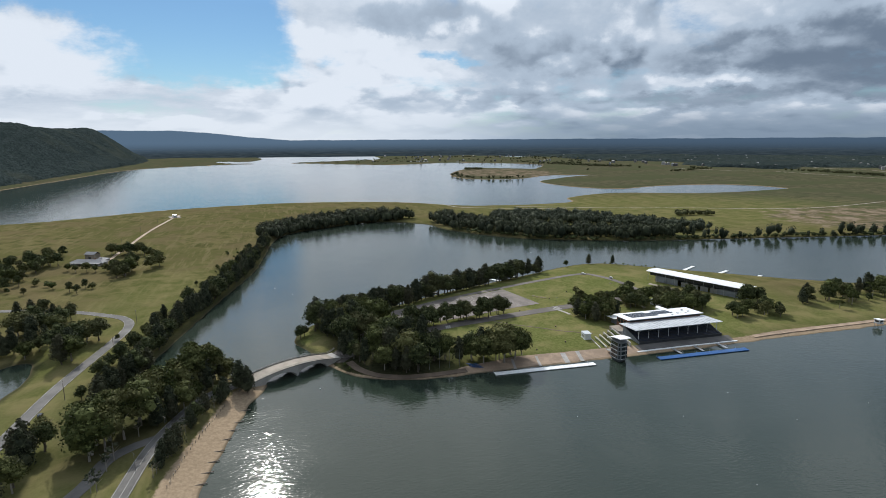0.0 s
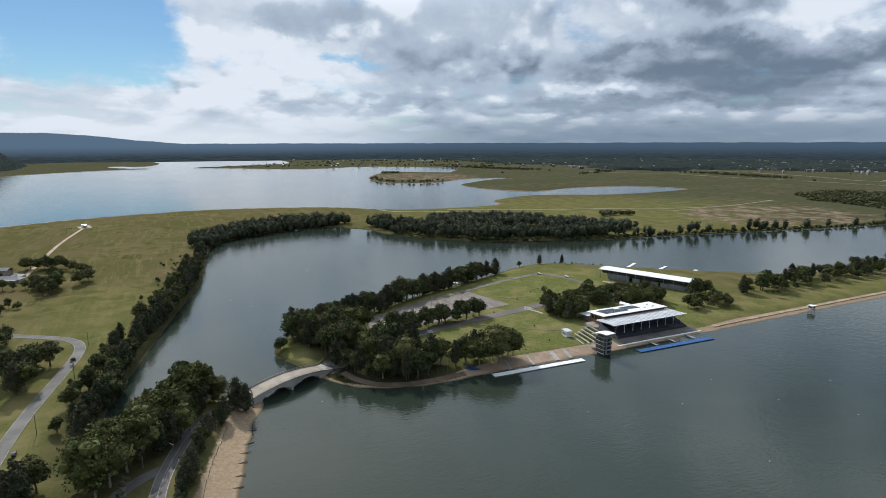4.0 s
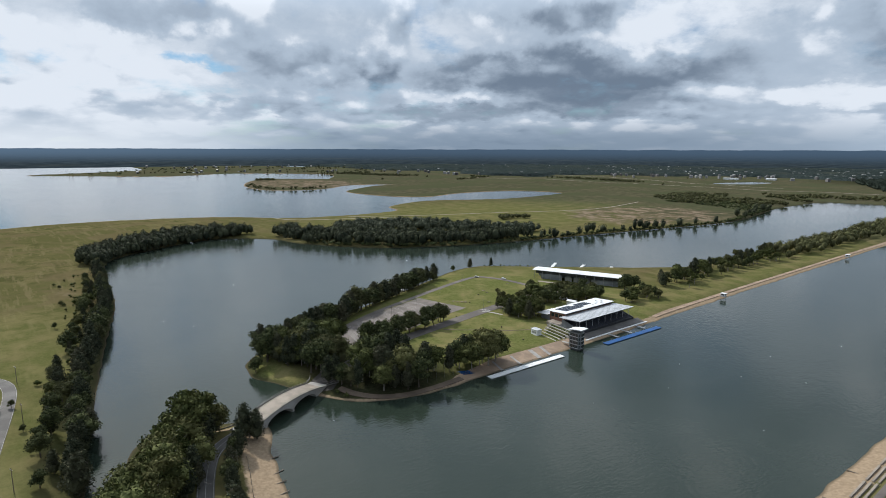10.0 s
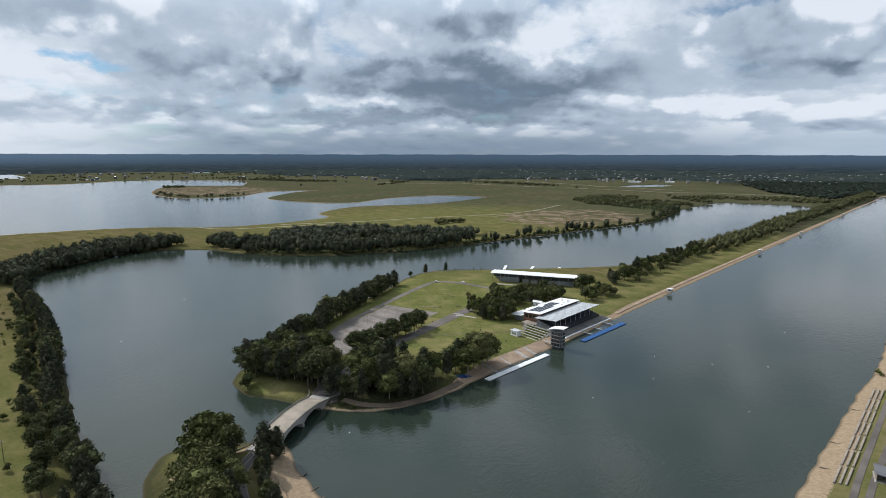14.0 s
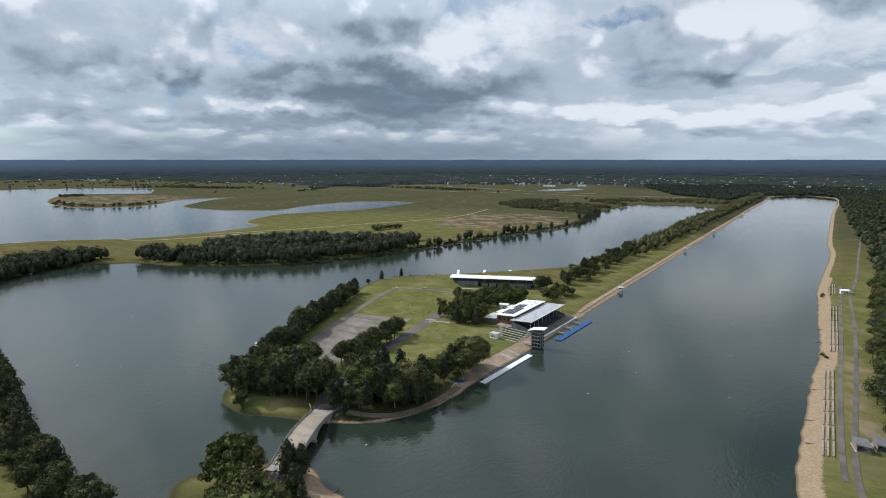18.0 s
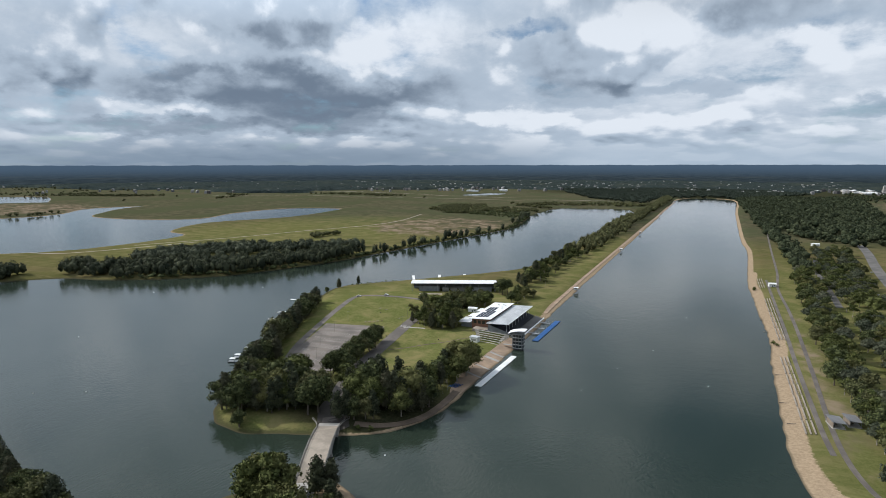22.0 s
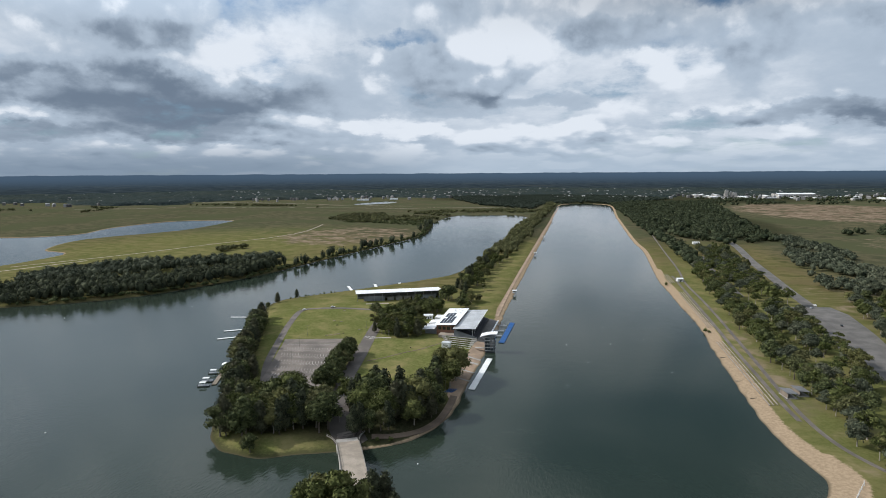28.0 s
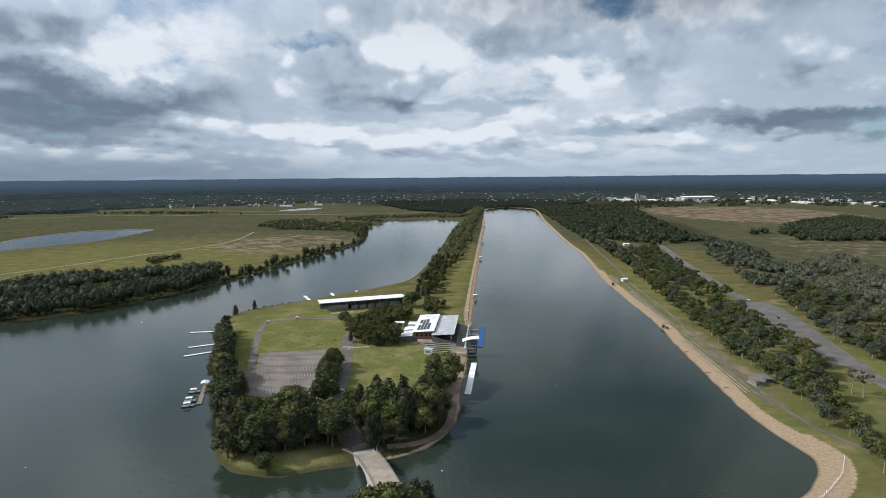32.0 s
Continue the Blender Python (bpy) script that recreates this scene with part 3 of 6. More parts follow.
def build_ground():
    ok = RADIUS <= REACH
    number = np.full(PX.shape, -1, int)
    number[ok] = np.arange(ok.sum())
    a, b, c, d = number[:-1, :-1], number[:-1, 1:], number[1:, 1:], number[1:, :-1]
    keep = (a >= 0) & (b >= 0) & (c >= 0) & (d >= 0)
    # deep lake bed is never seen: leave out what lies well under water
    bed = SHORE < -14
    keep &= ~(bed[:-1, :-1] & bed[:-1, 1:] & bed[1:, 1:] & bed[1:, :-1])
    quads = np.stack([a[keep], b[keep], c[keep], d[keep]], 1)
    co = np.stack([PX[ok], PY[ok], HEIGHT[ok]], 1)
    me = bpy.data.meshes.new("ground")
    me.vertices.add(len(co))
    me.vertices.foreach_set("co", co.ravel())
    me.loops.add(quads.size)
    me.loops.foreach_set("vertex_index", quads.ravel().astype(np.int32))
    me.polygons.add(len(quads))
    me.polygons.foreach_set("loop_start", np.arange(0, quads.size, 4, dtype=np.int32))
    me.polygons.foreach_set("loop_total", np.full(len(quads), 4, np.int32))
    me.update(calc_edges=True)
    me.polygons.foreach_set("use_smooth", np.ones(len(quads), bool))
    x, y = PX, PY
    # width of the sandy margin of the course
    width = np.where((x > 130) & (y < 420), 10.6 + 1.6 * waves(x, y, 130, 11), -40.0)
    width = np.where((x > 130) & (y >= 420), 7.0, width)
    width = np.where((x > 150) & (x < 205) & (y > -215) & (y < -130), 15.0, width)
    width = np.where((x > -30) & (x < 130) & (y < -195) & (y > -258), 13 + smooth(x, 0, 60) * 3, width)
    width = np.where((x > -14) & (x < 40) & (y > -70), 7.0 + smooth(y, 90, 160) * 4 - smooth(y, 500, 1400) * 4, width)
    width = np.where((x > -45) & (x < 30) & (y <= -70) & (y > -176), 2.2, width)
    sand = np.where(np.abs(x) < 400, width - SD_WARM, -40.0)
    big_rim = np.where(SD_BIG < 30, 3.5 - SD_BIG, -40.0)
    sand = np.maximum(sand, big_rim)
    lush = np.maximum(in_band(x, y, -110, 10, 150, 190), in_band(x, y, 240, 100, 75, 420) * 0.7)
    lush = np.maximum(lush, in_band(x, y, -60, -300, 260, 60) * 0.5)
    lush = np.maximum(lush, in_band(x, y, -30, 300, 40, 400) * 0.6)
    lush = np.maximum(lush, in_band(x, y, -88, -182, 44, 16))
    # brighter grass on the west meadow, painted for a sunlit stretch
    lush = np.maximum(lush, in_band(x, y, -620, 480, 260, 380, 0.5) * 0.55)
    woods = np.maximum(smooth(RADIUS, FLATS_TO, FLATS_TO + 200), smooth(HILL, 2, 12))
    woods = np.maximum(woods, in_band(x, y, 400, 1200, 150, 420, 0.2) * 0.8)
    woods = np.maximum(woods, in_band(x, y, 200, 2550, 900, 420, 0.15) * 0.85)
    # ground under the groves: leaf litter with tree shade painted in
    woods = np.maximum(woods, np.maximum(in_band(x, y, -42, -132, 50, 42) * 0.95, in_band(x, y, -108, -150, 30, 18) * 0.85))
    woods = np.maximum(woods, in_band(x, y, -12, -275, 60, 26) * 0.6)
    bare = np.maximum(in_band(x, y, -430, 760, 160, 210) * 0.55, in_band(x, y, 920, 1700, 330, 480) * 0.9)
    bare = np.maximum(bare, np.maximum(in_band(x, y, 700, 720, 160, 260) * 0.42, in_band(x, y, 420, 150, 150, 260) * 0.4))
    bare = np.maximum(bare, in_band(x, y, 196, 40, 14, 260, 0.6) * 0.42)
    bare = np.maximum(bare, in_band(x, y, -420, -250, 120, 22) * 0.3)
    bare = np.maximum(bare, in_band(x, y, -1880, 640, 330, 260) * 0.55)
    # east fields have dull grass; far flats are dulled for cloud shadow
    dull = np.maximum(smooth(x, 335, 430), smooth(RADIUS, 1250, 1700))
    dull = np.maximum(dull, smooth(y, 560, 900))
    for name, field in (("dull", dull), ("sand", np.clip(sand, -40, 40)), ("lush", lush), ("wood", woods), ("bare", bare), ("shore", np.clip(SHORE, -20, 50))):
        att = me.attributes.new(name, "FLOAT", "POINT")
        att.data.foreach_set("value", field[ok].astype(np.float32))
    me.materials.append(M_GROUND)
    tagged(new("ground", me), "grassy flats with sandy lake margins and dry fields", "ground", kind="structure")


build_ground()

water_bm = bmesh.new()
bmesh.ops.create_circle(water_bm, cap_ends=True, radius=4670, segments=96)
bmesh.ops.translate(water_bm, verts=water_bm.verts[:], vec=(CENTRE[0], CENTRE[1], 0))
tagged(link("water", water_bm, M_WATER), "dark rippled lake water reflecting the cloudy sky", "water", kind="structure")


def ribbon(name, points, width, mat, lift=0.12, per=8, label="", category="road", thick=0.3, parent=None, kind="structure"):
    """A paved strip that follows the ground, with a small thickness at its edges."""
    line = curve_points(points, per)
    bm, rows = bmesh.new(), []
    for i, p in enumerate(line):
        way = line[min(i + 1, len(line) - 1)] - line[max(i - 1, 0)]
        way = way / (np.hypot(*way) + 1e-9)
        side = np.array((-way[1], way[0])) * width / 2
        row = []
        for s in (1.0, 0.33, -0.33, -1.0):
            q = p[:2] + side * s
            row.append(bm.verts.new((q[0], q[1], max(gz(*q), gz(*p[:2]), 0.25) + lift)))
        row.append(bm.verts.new((*(p[:2] - side * 1.02), row[3].co.z - thick)))
        row.insert(0, bm.verts.new((*(p[:2] + side * 1.02), row[0].co.z - thick)))
        rows.append(row)
    for r0, r1 in zip(rows, rows[1:]):
        for k in range(5):
            bm.faces.new((r0[k], r0[k + 1], r1[k + 1], r1[k]))
    bmesh.ops.recalc_face_normals(bm, faces=bm.faces[:])
    if sum(f.normal.z for f in bm.faces) < 0:
        bmesh.ops.reverse_faces(bm, faces=bm.faces[:])
    ob = link(name, bm, mat, parent)
    return tagged(ob, label, category, kind=kind) if parent is None else ob


def sheet(name, outline, mat, label, category, lift=0.1, cell=4.0):
    """A paved area that follows the ground."""
    o = np.array(outline, float)
    lo, hi = o.min(0), o.max(0)
    xs, ys = np.arange(lo[0], hi[0] + cell, cell), np.arange(lo[1], hi[1] + cell, cell)
    bm = bmesh.new()
    vs = [bm.verts.new((x, y, 0)) for x, y in outline]
    bm.faces.new(vs)
    for x in xs[1:-1]:
        bmesh.ops.bisect_plane(bm, geom=bm.verts[:] + bm.edges[:] + bm.faces[:], plane_co=(x, 0, 0), plane_no=(1, 0, 0))
    for y in ys[1:-1]:
        bmesh.ops.bisect_plane(bm, geom=bm.verts[:] + bm.edges[:] + bm.faces[:], plane_co=(0, y, 0), plane_no=(0, 1, 0))
    for v in bm.verts:
        v.co.z = max(gz(v.co.x, v.co.y), 0.25) + lift
    bmesh.ops.recalc_face_normals(bm, faces=bm.faces[:])
    if sum(f.normal.z for f in bm.faces) < 0:
        bmesh.ops.reverse_faces(bm, faces=bm.faces[:])
    return tagged(link(name, bm, mat), label, category, kind="structure")


ribbon("road_west", [(60, -322), (15, -319), (-44, -316), (-114, -307), (-147, -305), (-166, -311), (-180, -326), (-203, -367), (-216, -412), (-225, -470)], 6.5, M_ROAD,
       label="grey asphalt country road bending through the grass")
ribbon("road_access", [(110, -262), (75, -258), (35, -253), (-5, -239), (-20, -222), (-24, -215)], 6.5, M_ROAD, label="asphalt access road leading to the bridge")
ribbon("road_branch", [(120, -300), (68, -275), (46, -270), (36, -262), (30, -252)], 6.0, M_ROAD, label="asphalt side road joining the access road")
ribbon("road_island", [(-48, -167), (-58, -150), (-72, -122), (-82, -90), (-92, -38), (-104, 20), (-112, 65), (-118, 104)], 10.0, M_WORN, label="asphalt road through the island park")
ribbon("road_outer", [(-128, -112), (-150, -70), (-171, -15), (-190, 40), (-201, 84), (-188, 97), (-160, 104), (-120, 106), (-95, 112)], 5.5, M_WORN, label="asphalt loop road round the lawn")
ribbon("road_east", [(352, 760), (340, 640), (320, 480), (300, 270), (291, 150), (285, 60), (280, 0), (276, -60)], 12.0, M_ROAD, label="wide asphalt road and parking strip in the park")
ribbon("road_park", [(262, 560), (252, 470), (246, 380), (243, 300), (240, 240)], 6.0, M_ROAD, label="narrow asphalt park road under the trees")
sheet("park_lot", [(271, 200), (312, 205), (315, 172), (306, 100), (293, 25), (288, -16), (259, -13), (259, 41), (268, 120)], M_ROAD, "broad grey asphalt parking area in the east park", "car park", 0.15, 6.0)
ribbon("path_farm", [(-383, -385), (-480, -385), (-600, -388), (-754, -380), (-820, -374)], 4.0, M_TAN, label="pale gravel farm track", category="path")
ribbon("path_east", [(225, 900), (212, 629), (203, 420), (195, 313), (195, 211), (194, 133), (191, 25), (188, -72), (192, -120), (205, -150)], 2.6, M_WORN, label="narrow asphalt service path along the course", category="path")
ribbon("path_finish", [(-7, 1900), (-9, 900), (-11, 420), (-11, 250), (-10, 160), (-9, 110)], 3.5, M_TAN, label="tan gravel towpath beside the course", category="path")
ribbon("path_dam", [(-860, -500), (-965, -300), (-945, -40), (-860, 110), (-770, 150), (-700, 330)], 4.0, M_PAVE, label="pale gravel track on the lake embankment", category="path")
ribbon("path_field", [(-1900, 1480), (-1500, 1560), (-900, 1700), (-430, 1760), (-200, 1800)], 6.0, M_PAVE, label="pale gravel track across the flats", category="path")
ribbon("path_flats", [(-2300, 2240), (-1671, 2095), (-1222, 1997), (-897, 1904), (-600, 1880)], 6.0, M_PAVE, label="pale straight track over the flats", category="path")
ribbon("path_meadow", [(-760, 250), (-640, 520), (-560, 760), (-600, 1000)], 3.5, M_PAVE, label="pale worn track through the meadow", category="path")
sheet("bridge_plaza", [(-54, -171), (-43, -172), (-39, -163), (-50, -150), (-62, -140), (-70, -142), (-66, -154)], M_FORE, "worn asphalt forecourt where the bridge lands, coloured dark for tree shade", "paving", 0.14)
ribbon("path_shore", [(-38, -160), (-26, -155), (-15, -145), (-9, -130), (-7.5, -110), (-8, -95)], 4.4, M_DIRT, label="brown dirt shore walk under the trees", category="path")
sheet("car_park", [(-131, -117), (-92, -124), (-98, -70), (-112, -20), (-117, 2), (-168, -10)], M_PARK, "worn asphalt car park with faded white bay lines", "car park", 0.17)

# ---- trees ----
def unit_ico(level):
    bm = bmesh.new()
    bmesh.ops.create_icosphere(bm, subdivisions=level, radius=1.0)
    v = np.array([q.co[:] for q in bm.verts])
    f = np.array([[q.index for q in face.verts] for face in bm.faces])
    bm.free()
    return v, f


ICO1, ICO2 = unit_ico(1), unit_ico(2)


def raw_mesh(name, verts, faces, mat):
    me = bpy.data.meshes.new(name)
    me.from_pydata([tuple(v) for v in verts], [], [tuple(int(i) for i in f) for f in faces])
    me.materials.append(mat)
    return me


def leaf_cards(r, centre, radii, count, size, droop=0.0):
    """Small leaf sprays over a lobe, turned every way."""
    d = r.normal(size=(count, 3))
    d /= np.linalg.norm(d, axis=1)[:, None]
    d[:, 2] = np.where(d[:, 2] < -0.5, -d[:, 2], d[:, 2])
    c = np.asarray(centre) + d * np.asarray(radii) * (0.82 + 0.36 * r.rand(count, 1))
    a = r.normal(size=(count, 3))
    a[:, 2] -= droop
    b = np.cross(a, d + 0.6 * r.normal(size=(count, 3)))
    a /= np.linalg.norm(a, axis=1)[:, None]
    b /= np.linalg.norm(b, axis=1)[:, None] + 1e-9
    s = size * (0.6 + 0.8 * r.rand(count, 1))
    v = np.stack([c - a * s, c + b * s * 0.95, c + a * s * 0.8 - b * s * 0.3], 1).reshape(-1, 3)
    k = np.arange(count)[:, None] * 3
    return v, np.concatenate([k, k + 1, k + 2], 1)


def crown_mesh(name, lobes, mat, seed, cards, size, droop=0.0, ico=ICO1):
    r = np.random.RandomState(seed)
    verts, faces, at = [], [], 0
    total = sum(q[3] * q[3] for q in lobes)
    for x, y, z, rad, tall in lobes:
        v = ico[0] * (0.80 + 0.34 * r.rand(len(ico[0]), 1)) * np.array((rad, rad, rad * tall)) * 0.74 + np.array((x, y, z))
        verts.append(v)
        faces += [tuple(f + at) for f in ico[1]]
        at += len(v)
        v, f = leaf_cards(r, (x, y, z), (rad, rad, rad * tall), max(6, int(cards * rad * rad / total)), size, droop)
        verts.append(v)
        faces += [tuple(q + at) for q in f]
        at += len(v)
    return raw_mesh(name, np.concatenate(verts), faces, mat)


def trunk_mesh(name, height, radius, limbs, mat, seed, bare_to=0.4):
    """A tapered, slightly leaning trunk with limbs that reach into the crown."""
    r = random.Random(seed)
    bm, base = bmesh.new(), Vector((0, 0, -0.4))
    pts = [base]
    for k in range(1, 5):
        pts.append(Vector((r.uniform(-0.25, 0.25) * k * 0.5, r.uniform(-0.25, 0.25) * k * 0.5, height * 0.8 * k / 4)))
    for k in range(4):
        rod(pts[k], pts[k + 1], radius * (1.25 if k == 0 else 1 - k * 0.2), radius * (1 - (k + 1) * 0.2), 6, bm)
    for k in range(limbs):
        a, t = k * 2.4 + r.random(), bare_to + (0.9 - bare_to) * k / max(1, limbs) * 0.7
        root = pts[1].lerp(pts[4], min(0.95, t))
        tip = root + Vector((math.cos(a), math.sin(a), 0.9)) * height * r.uniform(0.16, 0.27)
        rod(root, tip, radius * 0.45, radius * 0.15, 5, bm)
    me = bpy.data.meshes.new(name)
    bm.to_mesh(me)
    bm.free()
    me.materials.append(mat)
    return me


def lobes_round(r, height, width, count, low=0.42):
    out = [(0, 0, height * 0.66, width * 0.30, 0.95), (0, 0, height * 0.40, width * 0.26, 1.0)]
    for k in range(count):
        a, q = k * 2.4 + r.random(), math.sqrt((k + 0.6) / count)
        z = height * (low + (0.93 - low) * (1 - q * q * 0.5) * r.uniform(0.25, 1.0))
        rad = width * r.uniform(0.17, 0.26)
        out.append((math.cos(a) * q * width * 0.36, math.sin(a) * q * width * 0.36, min(z, height - rad * 0.7), rad, r.uniform(0.65, 0.9)))
    return out


def lobes_cone(r, height, width, count):
    out = []
    for k in range(count):
        t = (k + 0.5) / count
        rad = width * 0.5 * (0.32 + 0.68 * (1 - t) ** 0.75) * r.uniform(0.75, 1.0) * (0.65 if t < 0.08 else 1)
        a = k * 2.4
        out.append((math.cos(a) * rad * 0.35, math.sin(a) * rad * 0.35, height * (0.14 + 0.84 * t), rad, 1.15))
    return out


def lobes_open(r, height, width, count):
    """Separate foliage clouds with gaps, held on long limbs."""
    out = []
    for k in range(count):
        a, q = k * 2.4 + r.random() * 0.6, 0.25 + 0.75 * r.random()
        rad = width * r.uniform(0.13, 0.20)
        out.append((math.cos(a) * q * width * 0.40, math.sin(a) * q * width * 0.40, height * r.uniform(0.5, 0.93), rad, r.uniform(0.55, 0.75)))
    return out


TREES = {}


def tree_kind(key, name, label, variants, maker):
    TREES[key] = (name, label, [maker(k) for k in range(variants)])


def gum(k):
    r = random.Random(100 + k)
    h, w = 16.0, 12.0 + k
    return h, trunk_mesh("trunk", h, 0.34, 5, M_PALEBARK, k), crown_mesh("crown", lobes_round(r, h, w, 15 + k, 0.26), L_GUM, 10 + k, 1900, 0.45)


def gum_open(k):
    r = random.Random(150 + k)
    h, w = 16.0, 13.0
    return h, trunk_mesh("trunk", h, 0.34, 6, M_PALEBARK, 50 + k, 0.3), crown_mesh("crown", lobes_open(r, h, w, 11), L_BUSH if k == 0 else L_GUM, 60 + k, 1000, 0.6)


def casuarina(k):
    r = random.Random(200 + k)
    h, w = 15.0, 7.0 + 0.6 * k
    return h, trunk_mesh("trunk", h, 0.26, 3, M_BARK, 20 + k), crown_mesh("crown", lobes_cone(r, h, w, 9 + k), L_CAS, 30 + k, 1500, 0.44, 0.7)


def broadleaf(k):
    r = random.Random(300 + k)
    h, w = 12.0, 7.6 + 0.6 * k
    return h, trunk_mesh("trunk", h, 0.3, 4, M_BARK, 40 + k), crown_mesh("crown", lobes_round(r, h, w, 14, 0.16), L_FIG, 50 + k, 1700, 0.38)


def shrub(k):
    r = random.Random(400 + k)
    h = 3.2
    return h, trunk_mesh("stem", h, 0.07, 4, M_BARK, 60 + k, 0.1), crown_mesh("foliage", lobes_round(r, h, 4.0, 5, 0.25), L_BUSH, 70 + k, 130, 0.32)


def bare(k):
    h = 13.0
    r = random.Random(500 + k)
    return h, trunk_mesh("trunk", h, 0.25, 9, M_PALEBARK, 80 + k, 0.15), crown_mesh("crown", lobes_open(r, h, 7.0, 7), L_CAS, 90 + k, 160, 0.4)


tree_kind("gum", "gum_tree", "tall gum tree with a rounded olive-green crown", 4, gum)
tree_kind("open", "spreading_gum_tree", "spreading gum tree with an open grey-green crown", 3, gum_open)
tree_kind("cas", "casuarina_tree", "dark feathery casuarina tree growing by the water", 4, casuarina)
tree_kind("broad", "shade_tree", "dense dark-green shade tree with a rounded crown", 4, broadleaf)
def grey_gum(k):
    r = random.Random(600 + k)
    h, w = 14.0, 11.0 + k
    return h, trunk_mesh("trunk", h, 0.3, 5, M_PALEBARK, 120 + k, 0.3), crown_mesh("crown", lobes_round(r, h, w, 10 + k, 0.3), L_GREY, 110 + k, 1300, 0.52)


tree_kind("grey", "grey_gum_tree", "grey-green gum tree in open parkland", 3, grey_gum)
tree_kind("shrub", "shrub", "low green shrub in the grass", 2, shrub)
tree_kind("bare", "thin_tree", "thin half-bare tree with pale limbs", 2, bare)
PLANT = random.Random(7)


def plant(key, x, y, height, group="", wide=1.0):
    if shore_at(x, y) < 0.6:
        return
    name, label, made = TREES[key]
    h, trunk, crown = made[PLANT.randrange(len(made))]
    s = height * (1.0 if key == "shrub" else 1.36) / h * PLANT.uniform(0.88, 1.14)
    root = new(name)
    root.empty_display_size = 1.0
    root.matrix_world = Matrix.Translation((x, y, gz(x, y))) @ Matrix.Rotation(PLANT.uniform(0, 6.28), 4, "Z") @ Matrix.Diagonal((s * wide, s * wide, s, 1))
    for data in (trunk, crown):
        ob = new(data.name.split(".")[0], data)
        ob.parent = root
    tagged(root, label, "shrub" if key == "shrub" else "tree", group)


def along(points, spacing, jitter, seed):
    """Places along a line, shaken sideways."""
    r, line = random.Random(seed), curve_points(points, 12)
    left, out = 0.0, []
    for a, b in zip(line, line[1:]):
        d = math.hypot(*(b - a))
        while left <= d:
            q = a + (b - a) * (left / max(d, 1e-6))
            out.append((q[0] + r.gauss(0, jitter), q[1] + r.gauss(0, jitter)))
            left += spacing * r.uniform(0.75, 1.3)
        left -= d
    return out


def within(outline, spacing, seed):
    """Places scattered inside an outline."""
    o = np.array(outline, float)
    (x0, y0), (x1, y1) = o.min(0), o.max(0)
    xs, ys = np.meshgrid(np.arange(x0, x1, spacing), np.arange(y0, y1, spacing))
    xs = xs + (np.arange(xs.shape[0])[:, None] % 2) * spacing * 0.5
    shake = np.random.RandomState(seed)
    loose = 0.42 if spacing < 10 else 0.8
    xs = xs.ravel() + shake.uniform(-loose, loose, xs.size) * spacing
    ys = ys.ravel() + shake.uniform(-loose, loose, ys.size) * spacing
    inside = signed(xs, ys, o) < 0
    return list(zip(xs[inside], ys[inside]))


def grow(places, kinds, lo, hi, group, wide=1.0):
    for x, y in places:
        plant(PLANT.choice(kinds), x, y, PLANT.uniform(lo, hi), group, wide)


BANK = "casuarinas along the lake bank"
grow(along([(-14, -289), (-60, -281), (-110, -276), (-205, -257), (-317, -233), (-400, -226), (-480, -218)], 4.4, 1.4, 1), ["cas", "cas", "cas", "broad"], 7.5, 13, BANK, 1.1)
grow(along([(-30, -297), (-110, -287), (-205, -269), (-317, -246), (-420, -236)], 10.0, 2.8, 2), ["cas", "broad", "gum"], 5, 11, BANK)
grow(along([(-170, -272), (-260, -262), (-360, -250), (-460, -242)], 9.0, 5.0, 32), ["shrub"], 1.6, 3.6, "bushes behind the bank trees")
grow(within([(60, -306), (25, -304), (8, -293), (30, -296), (70, -297), (95, -305)], 7.0, 4), ["cas", "gum", "broad"], 10, 14, "trees on the spit")
# the spit with its gum grove
grow(within([(-44, -236), (-34, -228), (-12, -246), (14, -262), (44, -272), (50, -284), (30, -281), (6, -267), (-26, -247)], 6.2, 5), ["gum", "gum", "open"], 14, 18, "gum grove on the spit")
grow(along([(-31, -226), (-14, -238), (8, -248), (26, -258)], 4.2, 1.6, 6), ["bare", "cas", "gum"], 7, 12, "young trees beside the access road")
grow(along([(64, -249), (44, -245), (26, -240), (8, -234), (-6, -226)], 3.6, 1.1, 7), ["bare", "broad", "cas"], 5.5, 9, "young trees beside the beach")
grow([(-15, -221), (-11, -217), (-17, -216)], ["cas"], 8, 11, "trees at the bridge end")
grow(within([(36, -268), (58, -263), (76, -268), (62, -272)], 7, 8), ["bare"], 6, 8, "young trees between the roads")
# island park
grow(along([(-136, -152), (-150, -122), (-168, -88), (-186, -56)], 5.5, 2.4, 9), ["cas", "broad"], 11, 15, "trees on the island shore")
grow(along([(-126, -150), (-140, -115), (-152, -92)], 6.0, 2.0, 10), ["broad", "cas"], 11, 15, "trees on the island shore")
grow(along([(-178, -58), (-196, -20), (-206, 5)], 3.7, 1.5, 11), ["cas", "cas", "broad"], 10, 14, "trees on the island shore", 1.25)
grow(along([(-210, 14), (-222, 40), (-228, 56)], 3.8, 1.2, 12), ["cas", "cas", "broad"], 9, 13, "trees on the island shore", 1.2)
grow([(-243, 86), (-241, 90), (-247, 120), (-236, 142)], ["cas", "broad"], 5, 8, "trees on the island shore")
grow(along([(-240, 134), (-225, 160), (-205, 184)], 6, 1.0, 13), ["shrub"], 1.5, 2.6, "shrubs on the island shore")
